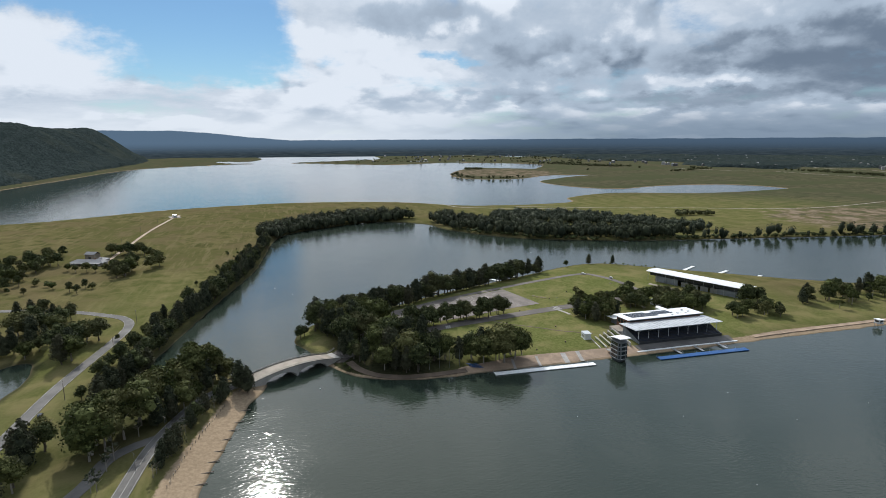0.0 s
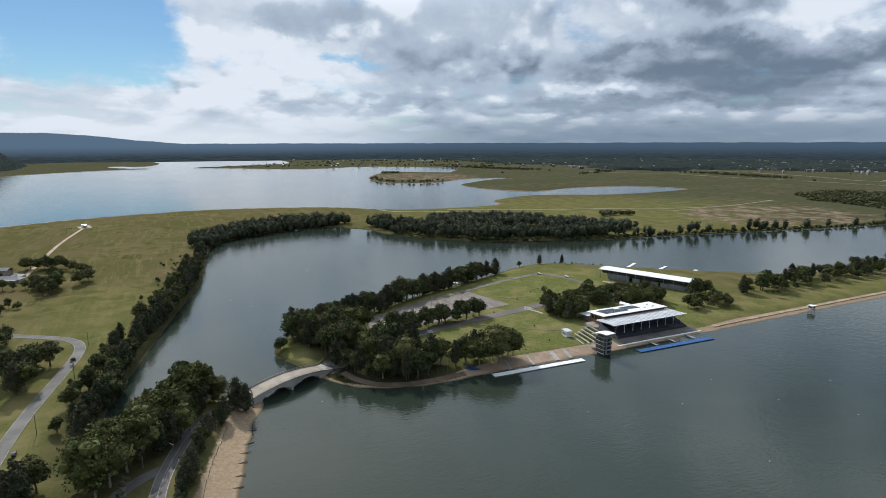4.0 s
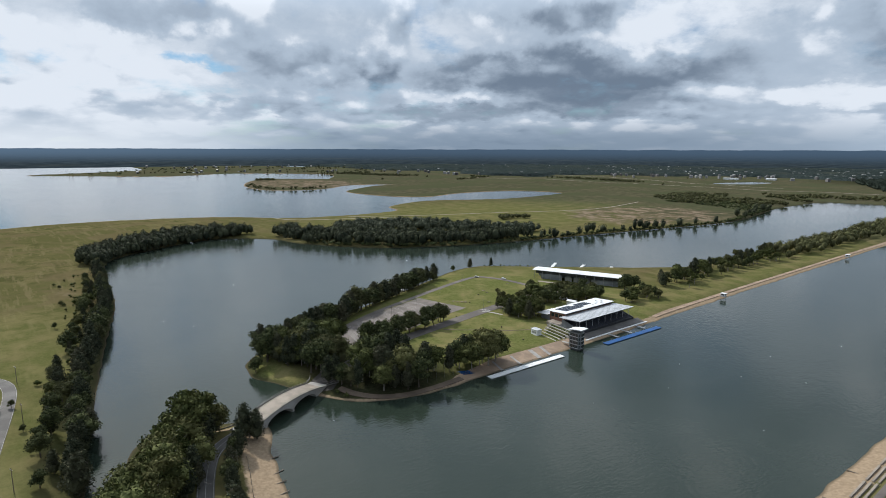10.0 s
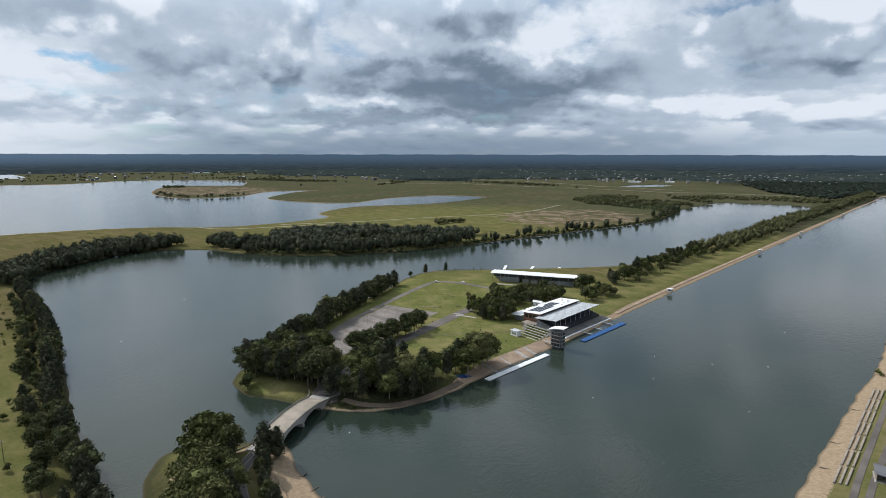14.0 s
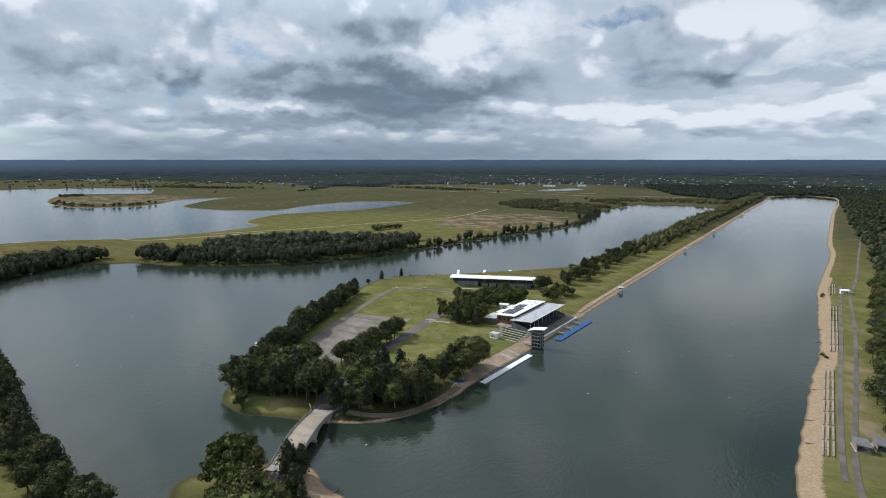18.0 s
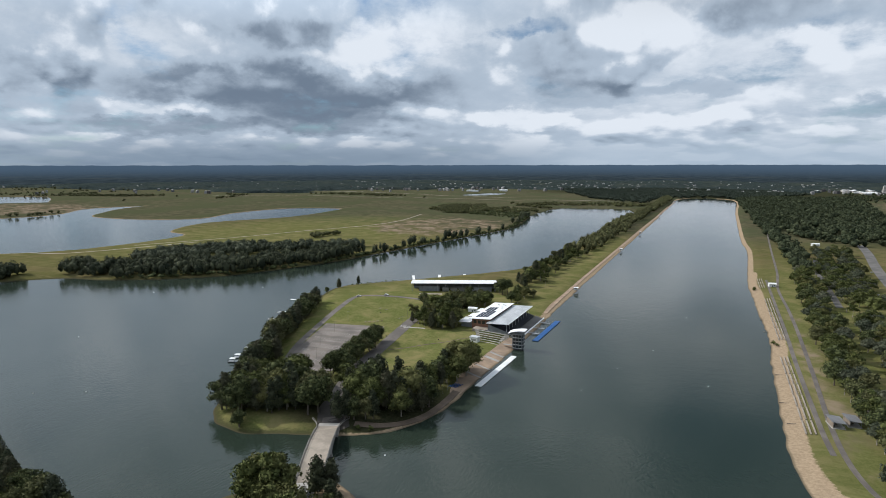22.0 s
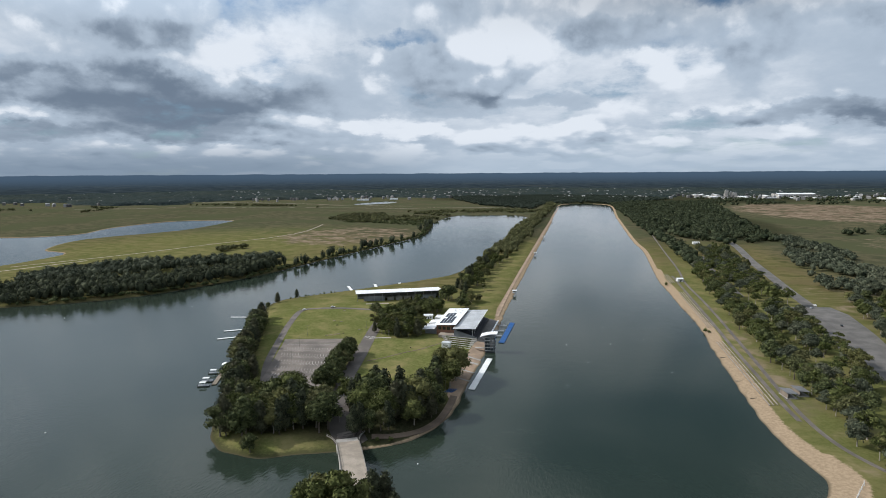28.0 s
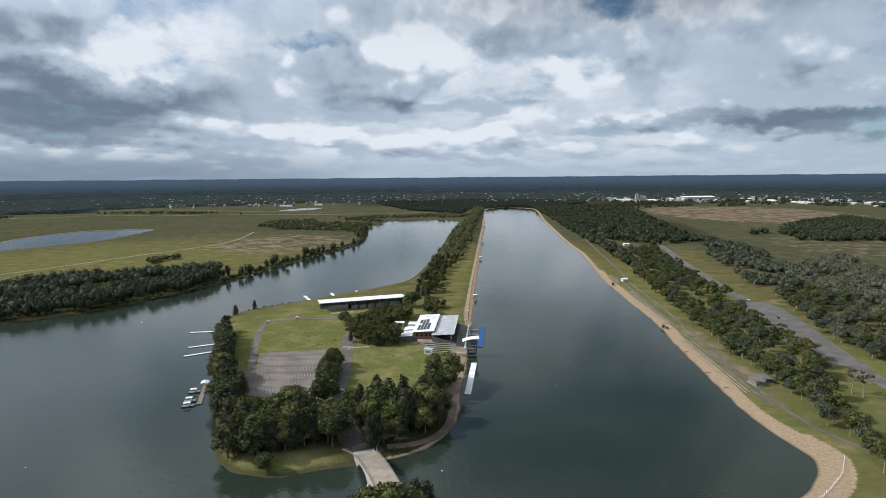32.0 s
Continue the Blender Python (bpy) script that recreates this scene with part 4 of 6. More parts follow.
grow(within([(-132, -172), (-114, -152), (-94, -146), (-78, -152), (-74, -166), (-92, -173), (-104, -180), (-122, -181)], 6.0, 14), ["broad", "gum", "cas"], 12, 16, "trees at the island tip")
grow(within([(-126, -146), (-100, -128), (-84, -134), (-88, -152), (-104, -156)], 6.5, 15), ["broad", "gum"], 11, 15, "trees at the island tip")
grow([(-78, -146), (-73, -150), (-82, -152), (-73, -142), (-86, -148), (-66, -163), (-63, -158), (-70, -158)], ["broad"], 13, 16, "trees at the island tip")
grow([(-92, -187), (-88, -190), (-96, -184)], ["broad"], 6, 8.5, "trees at the island tip")
grow(along([(-118, -184), (-104, -189), (-88, -191), (-70, -186), (-58, -181)], 5.0, 1.3, 141), ["shrub"], 1.2, 2.4, "shrubs at the island tip")
grow(along([(-138, -136), (-151, -104), (-166, -76), (-181, -46), (-197, -10), (-211, 20)], 4.6, 1.8, 142), ["cas", "broad"], 11, 15, "trees on the island shore", 1.25)
grow(along([(-50, -160), (-40, -158), (-30, -150), (-20, -140), (-12, -122)], 6.5, 1.8, 143), ["broad", "gum", "cas"], 10, 14, "grove by the finish lawn")
grow(along([(-88, -112), (-94, -84), (-99, -56), (-103, -32)], 5.2, 1.4, 16), ["broad"], 9, 12, "row of trees beside the car park")
grow(along([(-83, -108), (-90, -72), (-98, -38)], 8.0, 1.0, 161), ["broad"], 8, 11, "row of trees beside the car park")
grow(within([(-66, -128), (-58, -106), (-40, -112), (-20, -104), (-8, -82), (-14, -58), (-24, -62), (-26, -88), (-20, -128), (-36, -146), (-50, -142)], 7.0, 17), ["broad", "gum", "cas"], 11, 16, "grove by the finish lawn")
grow([(-14, -62), (-18, -56), (-12, -70), (-21, -66)], ["gum"], 14, 17, "grove by the finish lawn")
grow(within([(-104, 26), (-88, 10), (-70, 12), (-58, 26), (-62, 40), (-84, 52), (-100, 48)], 6.5, 18), ["gum", "cas", "open"], 7, 11, "garden trees beside the grandstand")
grow(within([(-112, 84), (-104, 60), (-92, 58), (-76, 84), (-62, 104), (-66, 128), (-92, 128)], 7.5, 19), ["broad", "gum"], 7.5, 11, "garden trees beside the grandstand")
grow(along([(-128, 92), (-112, 70), (-106, 52)], 6, 1.2, 20), ["broad"], 7, 10, "garden trees beside the grandstand")
grow([(-72, 162), (-66, 168), (-68, 158)], ["broad"], 12, 14, "trees behind the boat shed")
grow(within([(-56, 118), (-40, 126), (-34, 160), (-46, 172), (-58, 150)], 8, 21), ["broad", "gum"], 6, 9, "trees behind the boat shed")
grow(along([(-60, 205), (-66, 250), (-70, 300), (-68, 380), (-66, 470)], 6.0, 4.0, 22), ["broad", "gum", "cas"], 8, 12, "trees along the course strip")
grow(along([(-48, 225), (-52, 300), (-50, 400), (-48, 480)], 9.0, 4.0, 23), ["broad", "open"], 6, 10, "trees along the course strip")
grow([(-30, -166), (-34, -163), (-27, -161)], ["shrub"], 2.0, 3.0, "shrubs at the bridge end")
# east bank park
EAST = "tree belt along the east bank"
grow(along([(204, -148), (206, -118), (207, -60), (205, 0), (207, 70), (210, 150), (214, 230), (220, 320), (226, 420)], 6.4, 2.8, 24), ["gum", "broad", "open", "grey"], 8, 12, EAST)
grow(along([(214, -110), (216, -40), (215, 40), (220, 130), (226, 230), (234, 330)], 12.0, 3.5, 25), ["grey", "broad", "open"], 8, 12, EAST)
grow([(197, -172), (203, -178), (208, -168), (214, -182), (224, -176), (200, -186)], ["gum", "open"], 8, 11, EAST)
grow([(246, -76), (243, -70)], ["bare"], 14, 16, "trees in the east park")
grow(within([(238, -20), (262, -10), (270, 120), (280, 260), (262, 420), (240, 420), (236, 200)], 18, 26), ["open", "gum", "grey"], 9, 12.5, "trees in the east park")
grow(within([(318, 142), (297, 46), (302, 0), (335, 10), (326, 120), (347, 229), (340, 250)], 10.0, 261), ["grey", "grey", "gum", "open"], 8, 12.5, "trees in the east park")
grow(within([(236, 250), (262, 245), (284, 330), (296, 470), (310, 620), (268, 640), (246, 430)], 13.0, 262), ["open", "grey", "broad"], 8, 12, "trees in the east park")
grow(within([(226, -60), (250, -50), (256, 40), (262, 150), (240, 170), (228, 60)], 12.0, 263), ["open", "grey", "broad"], 8, 12, "trees in the east park")
grow([(172, 86), (174, 92), (171, 300), (172, 306), (176, 88)], ["shrub"], 2.5, 3.5, "shrubs on the sandy bank")
# west fields, farmhouse and the road bend
grow([(-150, -358), (-147, -350), (-141, -366), (-117, -323), (-121, -317), (-112, -328), (-85, -322), (-104, -334), (-80, -326), (-154, -366), (-126, -325), (-98, -327), (-134, -360), (-144, -372), (-158, -352)], ["cas", "broad", "gum"], 10, 14, "trees inside the road bend", 1.2)
grow(along([(-98, -352), (-112, -350), (-108, -366), (-96, -374), (-70, -374)], 4.5, 3.0, 30), ["cas", "broad", "gum"], 8, 12, "trees inside the road bend")
grow([(-190, -372), (-200, -384), (-186, -388), (-176, -350), (-184, -364)], ["cas", "broad"], 8, 11, "trees inside the road bend")
grow([(-398, -430), (-371, -442), (-330, -446), (-313, -435), (-442, -370), (-430, -352), (-421, -344), (-398, -334), (-372, -326), (-362, -324), (-352, -330), (-336, -440), (-392, -358), (-384, -350), (-318, -354), (-328, -350), (-354, -456), (-300, -440)], ["broad", "gum"], 8, 11, "trees round the farmhouse")
grow(within([(-450, -440), (-405, -436), (-385, -424), (-345, -450), (-300, -445), (-280, -425), (-290, -470), (-380, -490)], 11, 83) + within([(-372, -372), (-350, -345), (-318, -345), (-326, -362)], 8, 84) + within([(-440, -395), (-432, -360), (-446, -350), (-456, -390)], 9, 85), ["broad", "gum"], 8, 12, "trees round the farmhouse")
grow([(-300, -407), (-289, -400), (-277, -364), (-270, -380), (-285, -372), (-272, -416), (-281, -432), (-310, -420), (-262, -372)], ["broad", "shrub"], 4.5, 7, "trees round the farmhouse")
grow(along([(-60, -300), (-130, -291), (-205, -276), (-317, -254), (-400, -246)], 22.0, 8.0, 31), ["shrub", "shrub", "broad"], 2.0, 4.5, "bushes behind the bank trees")
grow([(-360, -392), (-356, -383), (-362, -403), (-369, -412), (-374, -371), (-357, -374)], ["broad", "gum"], 6, 8, "trees round the farmhouse")
grow([(-70, -296), (-66, -298), (-280, -252), (-350, -250), (-420, -262), (-330, -262)], ["shrub"], 2, 3.5, "shrubs in the field")


# ---- woods too many to count ----
def woods(name, places, mat, lo, hi, wide, label, cards=14, size=1.1, ico=ICO1, tall=0.8):
    r = np.random.RandomState(len(places))
    verts, faces, at = [], [], 0
    v0, f0 = ico
    for x, y in places:
        if shore_at(x, y) < 1.0:
            continue
        h = r.uniform(lo, hi)
        w = h * wide * r.uniform(0.75, 1.25)
        z = gz(x, y)
        for k in range(2 if cards else 1):
            c = np.array((x + r.normal() * w * 0.22, y + r.normal() * w * 0.22, z + h * (0.46 + 0.14 * k)))
            rad = np.array((w * 0.5, w * 0.5, h * 0.46 * tall / 0.8)) * (1 - 0.25 * k)
            v = v0 * (0.58 + 0.44 * r.rand(len(v0), 1)) * rad + c
            verts.append(v)
            faces.append(f0 + at)
            at += len(v)
            if cards:
                v, f = leaf_cards(r, c, rad, cards, size)
                verts.append(v)
                faces.append(f + at)
                at += len(v)
    if not verts:
        return
    co, tri = np.concatenate(verts), np.concatenate(faces).astype(np.int32)
    me = bpy.data.meshes.new(name)
    me.vertices.add(len(co))
    me.vertices.foreach_set("co", co.ravel())
    me.loops.add(tri.size)
    me.loops.foreach_set("vertex_index", tri.ravel())
    me.polygons.add(len(tri))
    me.polygons.foreach_set("loop_start", np.arange(0, tri.size, 3, dtype=np.int32))
    me.polygons.foreach_set("loop_total", np.full(len(tri), 3, np.int32))
    me.update(calc_edges=True)
    me.materials.append(mat)
    tagged(new(name, me), label, "trees", kind="stuff")


def clumps(places, size, level, seed):
    """Keeps the places where a broad noise is above the level, for glades and thickets."""
    p = np.array(places)
    keep = waves(p[:, 0], p[:, 1], size, seed) + 0.5 * waves(p[:, 0], p[:, 1], size * 0.3, seed + 50) > level
    return [tuple(q) for q in p[keep]]


def fan(r0, r1, a0, a1, spacing, seed, keep=None):
    """Places in a ring sector round the centre, in degrees clockwise from north."""
    r = np.random.RandomState(seed)
    area = radians(a1 - a0) * (r1 * r1 - r0 * r0) / 2
    n = int(area / spacing ** 2)
    d = np.sqrt(r0 * r0 + r.rand(n) * (r1 * r1 - r0 * r0))
    a = np.radians(a0 + r.rand(n) * (a1 - a0))
    x, y = CENTRE[0] + d * np.sin(a), CENTRE[1] + d * np.cos(a)
    if keep is not None:
        k = keep(x, y)
        x, y = x[k], y[k]
    return list(zip(x, y))


def looked_up(table):
    def find(x, y):
        i = np.clip(np.searchsorted(GX, x) - 1, 0, len(GX) - 2)
        j = np.clip(np.searchsorted(GY, y) - 1, 0, len(GY) - 2)
        u, v = np.clip((x - GX[i]) / (GX[i + 1] - GX[i]), 0, 1), np.clip((y - GY[j]) / (GY[j + 1] - GY[j]), 0, 1)
        return (table[j, i] * (1 - u) + table[j, i + 1] * u) * (1 - v) + (table[j + 1, i] * (1 - u) + table[j + 1, i + 1] * u) * v
    return find


SHORE_NEAR, HILL_AT, HEIGHT_AT = looked_up(SHORE), looked_up(HILL), looked_up(HEIGHT)


L_EASTWOOD = foliage("grey_green_woodland_leaves", (0.018, 0.026, 0.014), (0.066, 0.076, 0.042), (0.070, 0.072, 0.045))
# leaf colours lowered to stand in for cloud shadow over distant woods
L_FOREST = foliage("distant_forest_leaves", (0.018, 0.027, 0.020), (0.036, 0.048, 0.034), (0.038, 0.046, 0.036))
woods("far_bank_trees", within([(-500, -205), (-560, -180), (-606, -118), (-636, -60), (-632, -20), (-650, 20), (-690, -20), (-690, -90), (-650, -160), (-580, -215), (-520, -232)], 6.5, 40)
      + clumps(within([(-600, 32), (-520, 50), (-423, 124), (-372, 240), (-350, 340), (-368, 350), (-410, 270), (-470, 190), (-560, 110), (-640, 60)], 6.3, 41), 34, -0.30, 11)
      + along([(-344, 352), (-326, 480), (-308, 570)], 15, 3.5, 42) + along([(-306, 560), (-282, 660), (-268, 730), (-262, 800)], 4.5, 4.0, 43) + along([(-285, 860), (-304, 1000), (-330, 1120)], 19, 6, 44)
      ,
      L_CAS, 8, 20, 0.6, "dark casuarina belt along the far lake bank", 60, 0.85)
woods("far_bank_scrub", along([(-366, 248), (-350, 340), (-326, 476), (-304, 600), (-274, 760), (-290, 900), (-322, 1100)], 4.5, 2.0, 431) + along([(-520, 52), (-430, 122), (-380, 215)], 5.0, 2.0, 432)
      + clumps(within([(-596, 1072), (-430, 1040), (-300, 985), (-345, 1150), (-440, 1170)], 9.0, 433), 60, -0.1, 31), L_FIG, 2.5, 6, 1.3, "low scrub and reeds along the far bank", 22, 0.8)
woods("far_bank_gums", clumps(within([(-620, 130), (-650, 190), (-570, 300), (-470, 372), (-400, 405), (-388, 372), (-450, 305), (-520, 235), (-580, 160)], 8.0, 45), 40, -0.45, 12)
      + clumps(within([(-590, 60), (-510, 80), (-420, 160), (-372, 280), (-400, 300), (-470, 190), (-560, 110)], 12, 64), 40, 0.0, 13) + clumps(within([(-520, -215), (-600, -160), (-660, -60), (-690, -90), (-600, -210)], 12, 65), 40, 0.1, 14),
      L_GREY, 9, 17, 0.75, "grey-green gum trees behind the far bank", 44, 1.0)
woods("strip_trees", along([(-66, 480), (-62, 700), (-64, 990), (-50, 1300), (-46, 1700), (-44, 2060)], 6.0, 6.0, 46) + along([(-46, 500), (-42, 800), (-40, 1300), (-30, 2000)], 9.0, 5.0, 47),
      L_FIG, 11, 17, 0.75, "tree belt on the strip between the lakes", 40, 1.0)
woods("east_woods", along([(232, 430), (236, 600), (232, 800), (226, 1100), (220, 1500), (216, 2080)], 6.0, 6.0, 48)
      + clumps(within([(620, 2246), (446, 800), (340, 722), (270, 840), (236, 1000), (228, 1500), (226, 2080), (300, 2240)], 11.0, 49), 120, -0.22, 1)
      + clumps(within([(854, 1229), (1148, 1491), (1088, 1217), (814, 789), (653, 791), (700, 1000)], 11.5, 50), 120, -0.5, 2) + along([(613, 932), (690, 990), (784, 928)], 8, 5, 51)
      + clumps(within([(1000, 900), (1500, 1100), (1700, 1500), (1300, 1500)], 15, 52), 200, 0.1, 3) + clumps(within([(600, 2000), (1300, 2250), (1900, 1900), (1900, 2500), (1200, 2700), (600, 2600)], 22, 53), 260, 0.25, 4),
      L_EASTWOOD, 9, 16, 0.95, "mixed woodland behind the east park", 16, 1.7)
woods("park_woods", clumps(within([(466, 852), (498, 741), (463, 442), (365, 246), (341, 299), (379, 534)], 11.0, 81), 90, -0.35, 6), L_GREY, 9, 13, 0.95, "grey-green open woodland beside the park road", 44, 1.2)
east_wood = clumps(within([(450, 442), (603, 570), (540, 330), (520, 60), (440, -60), (335, 10), (326, 120), (347, 229)], 11.5, 82), 90, -0.35, 7)
grow([q for q in east_wood if q[0] < 385], ["grey", "open", "broad"], 8, 12, "open woodland in the east park")
woods("park_edge_woods", [q for q in east_wood if q[0] >= 385], L_GREY, 9, 13, 0.95, "grey-green open woodland at the edge of the park", 60, 1.0)
woods("flats_trees", within([(-658, 1162), (-684, 1336), (-560, 1400), (-456, 1064), (-503, 1046)], 15, 541) + within([(-529, 1526), (-431, 1432), (-310, 1345), (-348, 1322), (-420, 1400)], 14, 542) + within([(-566, 470), (-545, 455), (-525, 530), (-548, 530)], 10, 543)
      + within([(-2575, 921), (-2475, 1336), (-2560, 1400), (-2680, 1000)], 19, 544) + along([(-1760, 1500), (-1680, 1300)], 11, 8, 545) + within([(-500, 1160), (-380, 1120), (-330, 1210), (-400, 1290), (-520, 1260)], 14, 54) + within([(-470, 1380), (-330, 1500), (-120, 1520), (0, 1620), (-200, 1640), (-420, 1560)], 16, 55)
      + within([(-1560, 1720), (-1200, 1800), (-1050, 1760), (-1300, 1700)], 16, 56) + within([(-1900, 1560), (-1760, 1580), (-1790, 1520)], 14, 57) + within([(-2500, 1250), (-2050, 1380), (-2100, 1290), (-2450, 1190)], 15, 58)
      + along([(-1860, 452), (-1640, 428), (-1560, 515), (-1580, 620)], 15, 6, 59) + within([(-2200, 600), (-2130, 570), (-2080, 640), (-2200, 700)], 17, 591) + within([(-3500, -230), (-3420, 40), (-3560, 60), (-3620, -200)], 24, 60) + clumps(fan(3150, 4250, -84, -54, 42, 63), 260, 0.45, 9) + fan(1400, 2900, -62, 12, 620, 61, lambda x, y: (y > 1000) & (x < -330)),
      L_FIG, 6, 11, 1.1, "scattered tree clumps on the grassy flats", 22, 1.4)
woods("course_end_trees", within([(-60, 2100), (260, 2120), (330, 2300), (500, 2500), (300, 2900), (-700, 2900), (-500, 2300), (-300, 1900), (-100, 1700)], 17, 62), L_FOREST, 10, 15, 1.2, "woodland beyond the head of the course", 8, 2.4)
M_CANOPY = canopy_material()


def canopy(name, r0, r1, a0, a1, step, lo, hi, label, keep, mat=M_CANOPY):
    """Closed forest seen from afar: an uneven sheet of tree tops over the ground, ragged at its edge."""
    r = np.random.RandomState(int(r0))
    nr, na = int((r1 - r0) / step), int(radians(a1 - a0) * (r0 + r1) / 2 / step)
    d = r0 + (np.arange(nr + 1)[:, None] + r.uniform(-0.38, 0.38, (nr + 1, na + 1))) * step
    a = np.radians(a0) + (np.arange(na + 1)[None, :] + r.uniform(-0.38, 0.38, (nr + 1, na + 1))) * radians(a1 - a0) / na
    x, y = CENTRE[0] + d * np.sin(a), CENTRE[1] + d * np.cos(a)
    ok = keep(x, y) & (d < REACH - 6)
    z = HEIGHT_AT(x, y) + np.where(ok, r.uniform(lo, hi, x.shape), -3.0)
    z[0], z[-1] = z[0] - hi, z[-1] - hi * 0.3
    number = np.arange(x.size).reshape(x.shape)
    q = np.stack([number[:-1, :-1], number[1:, :-1], number[1:, 1:], number[:-1, 1:]], -1)
    some = ok[:-1, :-1] | ok[1:, :-1] | ok[1:, 1:] | ok[:-1, 1:]
    q = q[some]
    me = bpy.data.meshes.new(name)
    me.vertices.add(x.size)
    me.vertices.foreach_set("co", np.stack([x, y, z], -1).ravel())
    me.loops.add(q.size)
    me.loops.foreach_set("vertex_index", q.ravel().astype(np.int32))
    me.polygons.add(len(q))
    me.polygons.foreach_set("loop_start", np.arange(0, q.size, 4, dtype=np.int32))
    me.polygons.foreach_set("loop_total", np.full(len(q), 4, np.int32))
    me.update(calc_edges=True)
    me.materials.append(mat)
    tagged(new(name, me), label, "forest", kind="stuff")


def deep_forest(x, y):
    glades = waves(x, y, 520, 21) + 0.6 * waves(x, y, 170, 22)
    edge = np.hypot(x - CENTRE[0], y - CENTRE[1]) + 160 * waves(x, y, 600, 23)
    sheds = (x > 560) & (x < 1750) & (y > 2050) & (y < 3080)
    return (SHORE_NEAR(x, y) > 60) & (edge > np.interp(np.degrees(np.arctan2(x - CENTRE[0], y - CENTRE[1])), (-125, -108, -100, -74, -66, -60, -52, -45), (3120, 4270, 5870, 5870, 4870, 4070, 3470, 3120))) & (glades > -0.95) & ~sheds


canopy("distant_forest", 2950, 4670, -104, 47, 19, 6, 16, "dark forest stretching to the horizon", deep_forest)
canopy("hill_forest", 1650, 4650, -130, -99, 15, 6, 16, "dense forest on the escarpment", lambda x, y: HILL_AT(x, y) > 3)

# ---- bridge ----
def bridge():
    south, north = Vector((-22.8, -217.5, 0)), Vector((-47.2, -170.2, 0))
    way = (north - south).normalized()
    length, half = (north - south).length, 5.4
    m = Matrix.Translation(south) @ Matrix.Rotation(math.atan2(way.y, way.x), 4, "Z")
    root = thing("bridge", m, "low concrete arch road bridge over the narrow channel", "bridge")

    def deck_z(u):
        q = 2 * u / length - 1
        return 3.0 + 2.9 * (1 - q * q)
    n = 36
    us = [length * k / n for k in range(n + 1)]
    # deck
    bm = bmesh.new()
    rows = []
    for u in us:
        z = deck_z(u)
        rows.append([bm.verts.new(q) for q in ((u, -half, z), (u, half, z), (u, half, z - 0.7), (u, -half, z - 0.7))])
    for a, b in zip(rows, rows[1:]):
        for k in range(4):
            j = (k + 1) % 4
            bm.faces.new((a[k], a[j], b[j], b[k]))
    bm.faces.new(rows[0])
    bm.faces.new(rows[-1][::-1])
    bmesh.ops.recalc_face_normals(bm, faces=bm.faces[:])
    part("deck", bm, M_PAVE, root, "pale tan paved deck")

    def arch_z(u):
        best = -0.8
        for c, w in ((length * 0.33, 9.6), (length * 0.70, 9.6)):
            if abs(u - c) < w:
                best = max(best, (deck_z(c) - 1.5) * math.sqrt(1 - ((u - c) / w) ** 2) - 0.1)
        return best
    for y in (-half - 0.35, half):
        bm = bmesh.new()
        rows = []
        for k in range(109):
            u = length * k / 108
            z1, z0 = deck_z(u) - 0.02, min(arch_z(u), deck_z(u) - 0.9)
            rows.append([bm.verts.new(q) for q in ((u, y, z0), (u, y + 0.35, z0), (u, y + 0.35, z1), (u, y, z1))])
        for a, b in zip(rows, rows[1:]):
            for k in range(4):
                j = (k + 1) % 4
                bm.faces.new((a[k], a[j], b[j], b[k]))
        bm.faces.new(rows[0])
        bm.faces.new(rows[-1][::-1])
        bmesh.ops.recalc_face_normals(bm, faces=bm.faces[:])
        part("spandrel_wall", bm, M_CONC, root, "stained pale concrete side wall with two arches")
    for c, w in ((length * 0.33, 9.6), (length * 0.70, 9.6)):
        bm, rows = bmesh.new(), []
        for k in range(25):
            a = math.pi * k / 24
            u, z = c - w * math.cos(a), (deck_z(c) - 1.5) * math.sin(a) - 0.1
            rows.append([bm.verts.new(q) for q in ((u, -half, z), (u, half, z), (u, half, z + 0.12), (u, -half, z + 0.12))])
        for a, b in zip(rows, rows[1:]):
            for k in range(4):
                j = (k + 1) % 4
                bm.faces.new((a[k], a[j], b[j], b[k]))
        bmesh.ops.recalc_face_normals(bm, faces=bm.faces[:])
        part("arch_soffit", bm, M_CONC, root)
    for u in (length * 0.515,):
        part("pier", boxes((u - 0.7, -half - 0.7, -1.5, u + 0.7, half + 0.7, 1.1), bevel=0.15), M_CONC, root)
    for u0, u1 in ((-5.0, 3.0), (length - 2.5, length + 4.0)):
        part("abutment", boxes((u0, -half, -1.0, u1, half, 2.9), bevel=0.1), M_CONC, root)
    # parapets that sweep outwards at the ends
    for s in (-1, 1):
        pts = []
        for k in range(61):
            u = -9 + (length + 18) * k / 60
            flare = max(0, 3 - u, u - length + 3)
            pts.append((u, s * (half + 0.15 + flare * flare * 0.03), deck_z(min(max(u, 0), length))))
        for name, z0, z1, w, mat in (("parapet", -0.1, 0.5, 0.26, M_PARAPET), ("handrail", 1.05, 1.17, 0.12, M_PARAPET)):
            bm, rows = bmesh.new(), []
            for x, y, z in pts:
                rows.append([bm.verts.new(q) for q in ((x, y - w / 2, z + z0), (x, y + w / 2, z + z0), (x, y + w / 2, z + z1), (x, y - w / 2, z + z1))])
            for a, b in zip(rows, rows[1:]):
                for k in range(4):
                    j = (k + 1) % 4
                    bm.faces.new((a[k], a[j], b[j], b[k]))
            bm.faces.new(rows[0])
            bm.faces.new(rows[-1][::-1])
            bmesh.ops.recalc_face_normals(bm, faces=bm.faces[:])
            part(name, bm, mat, root)
        data = None
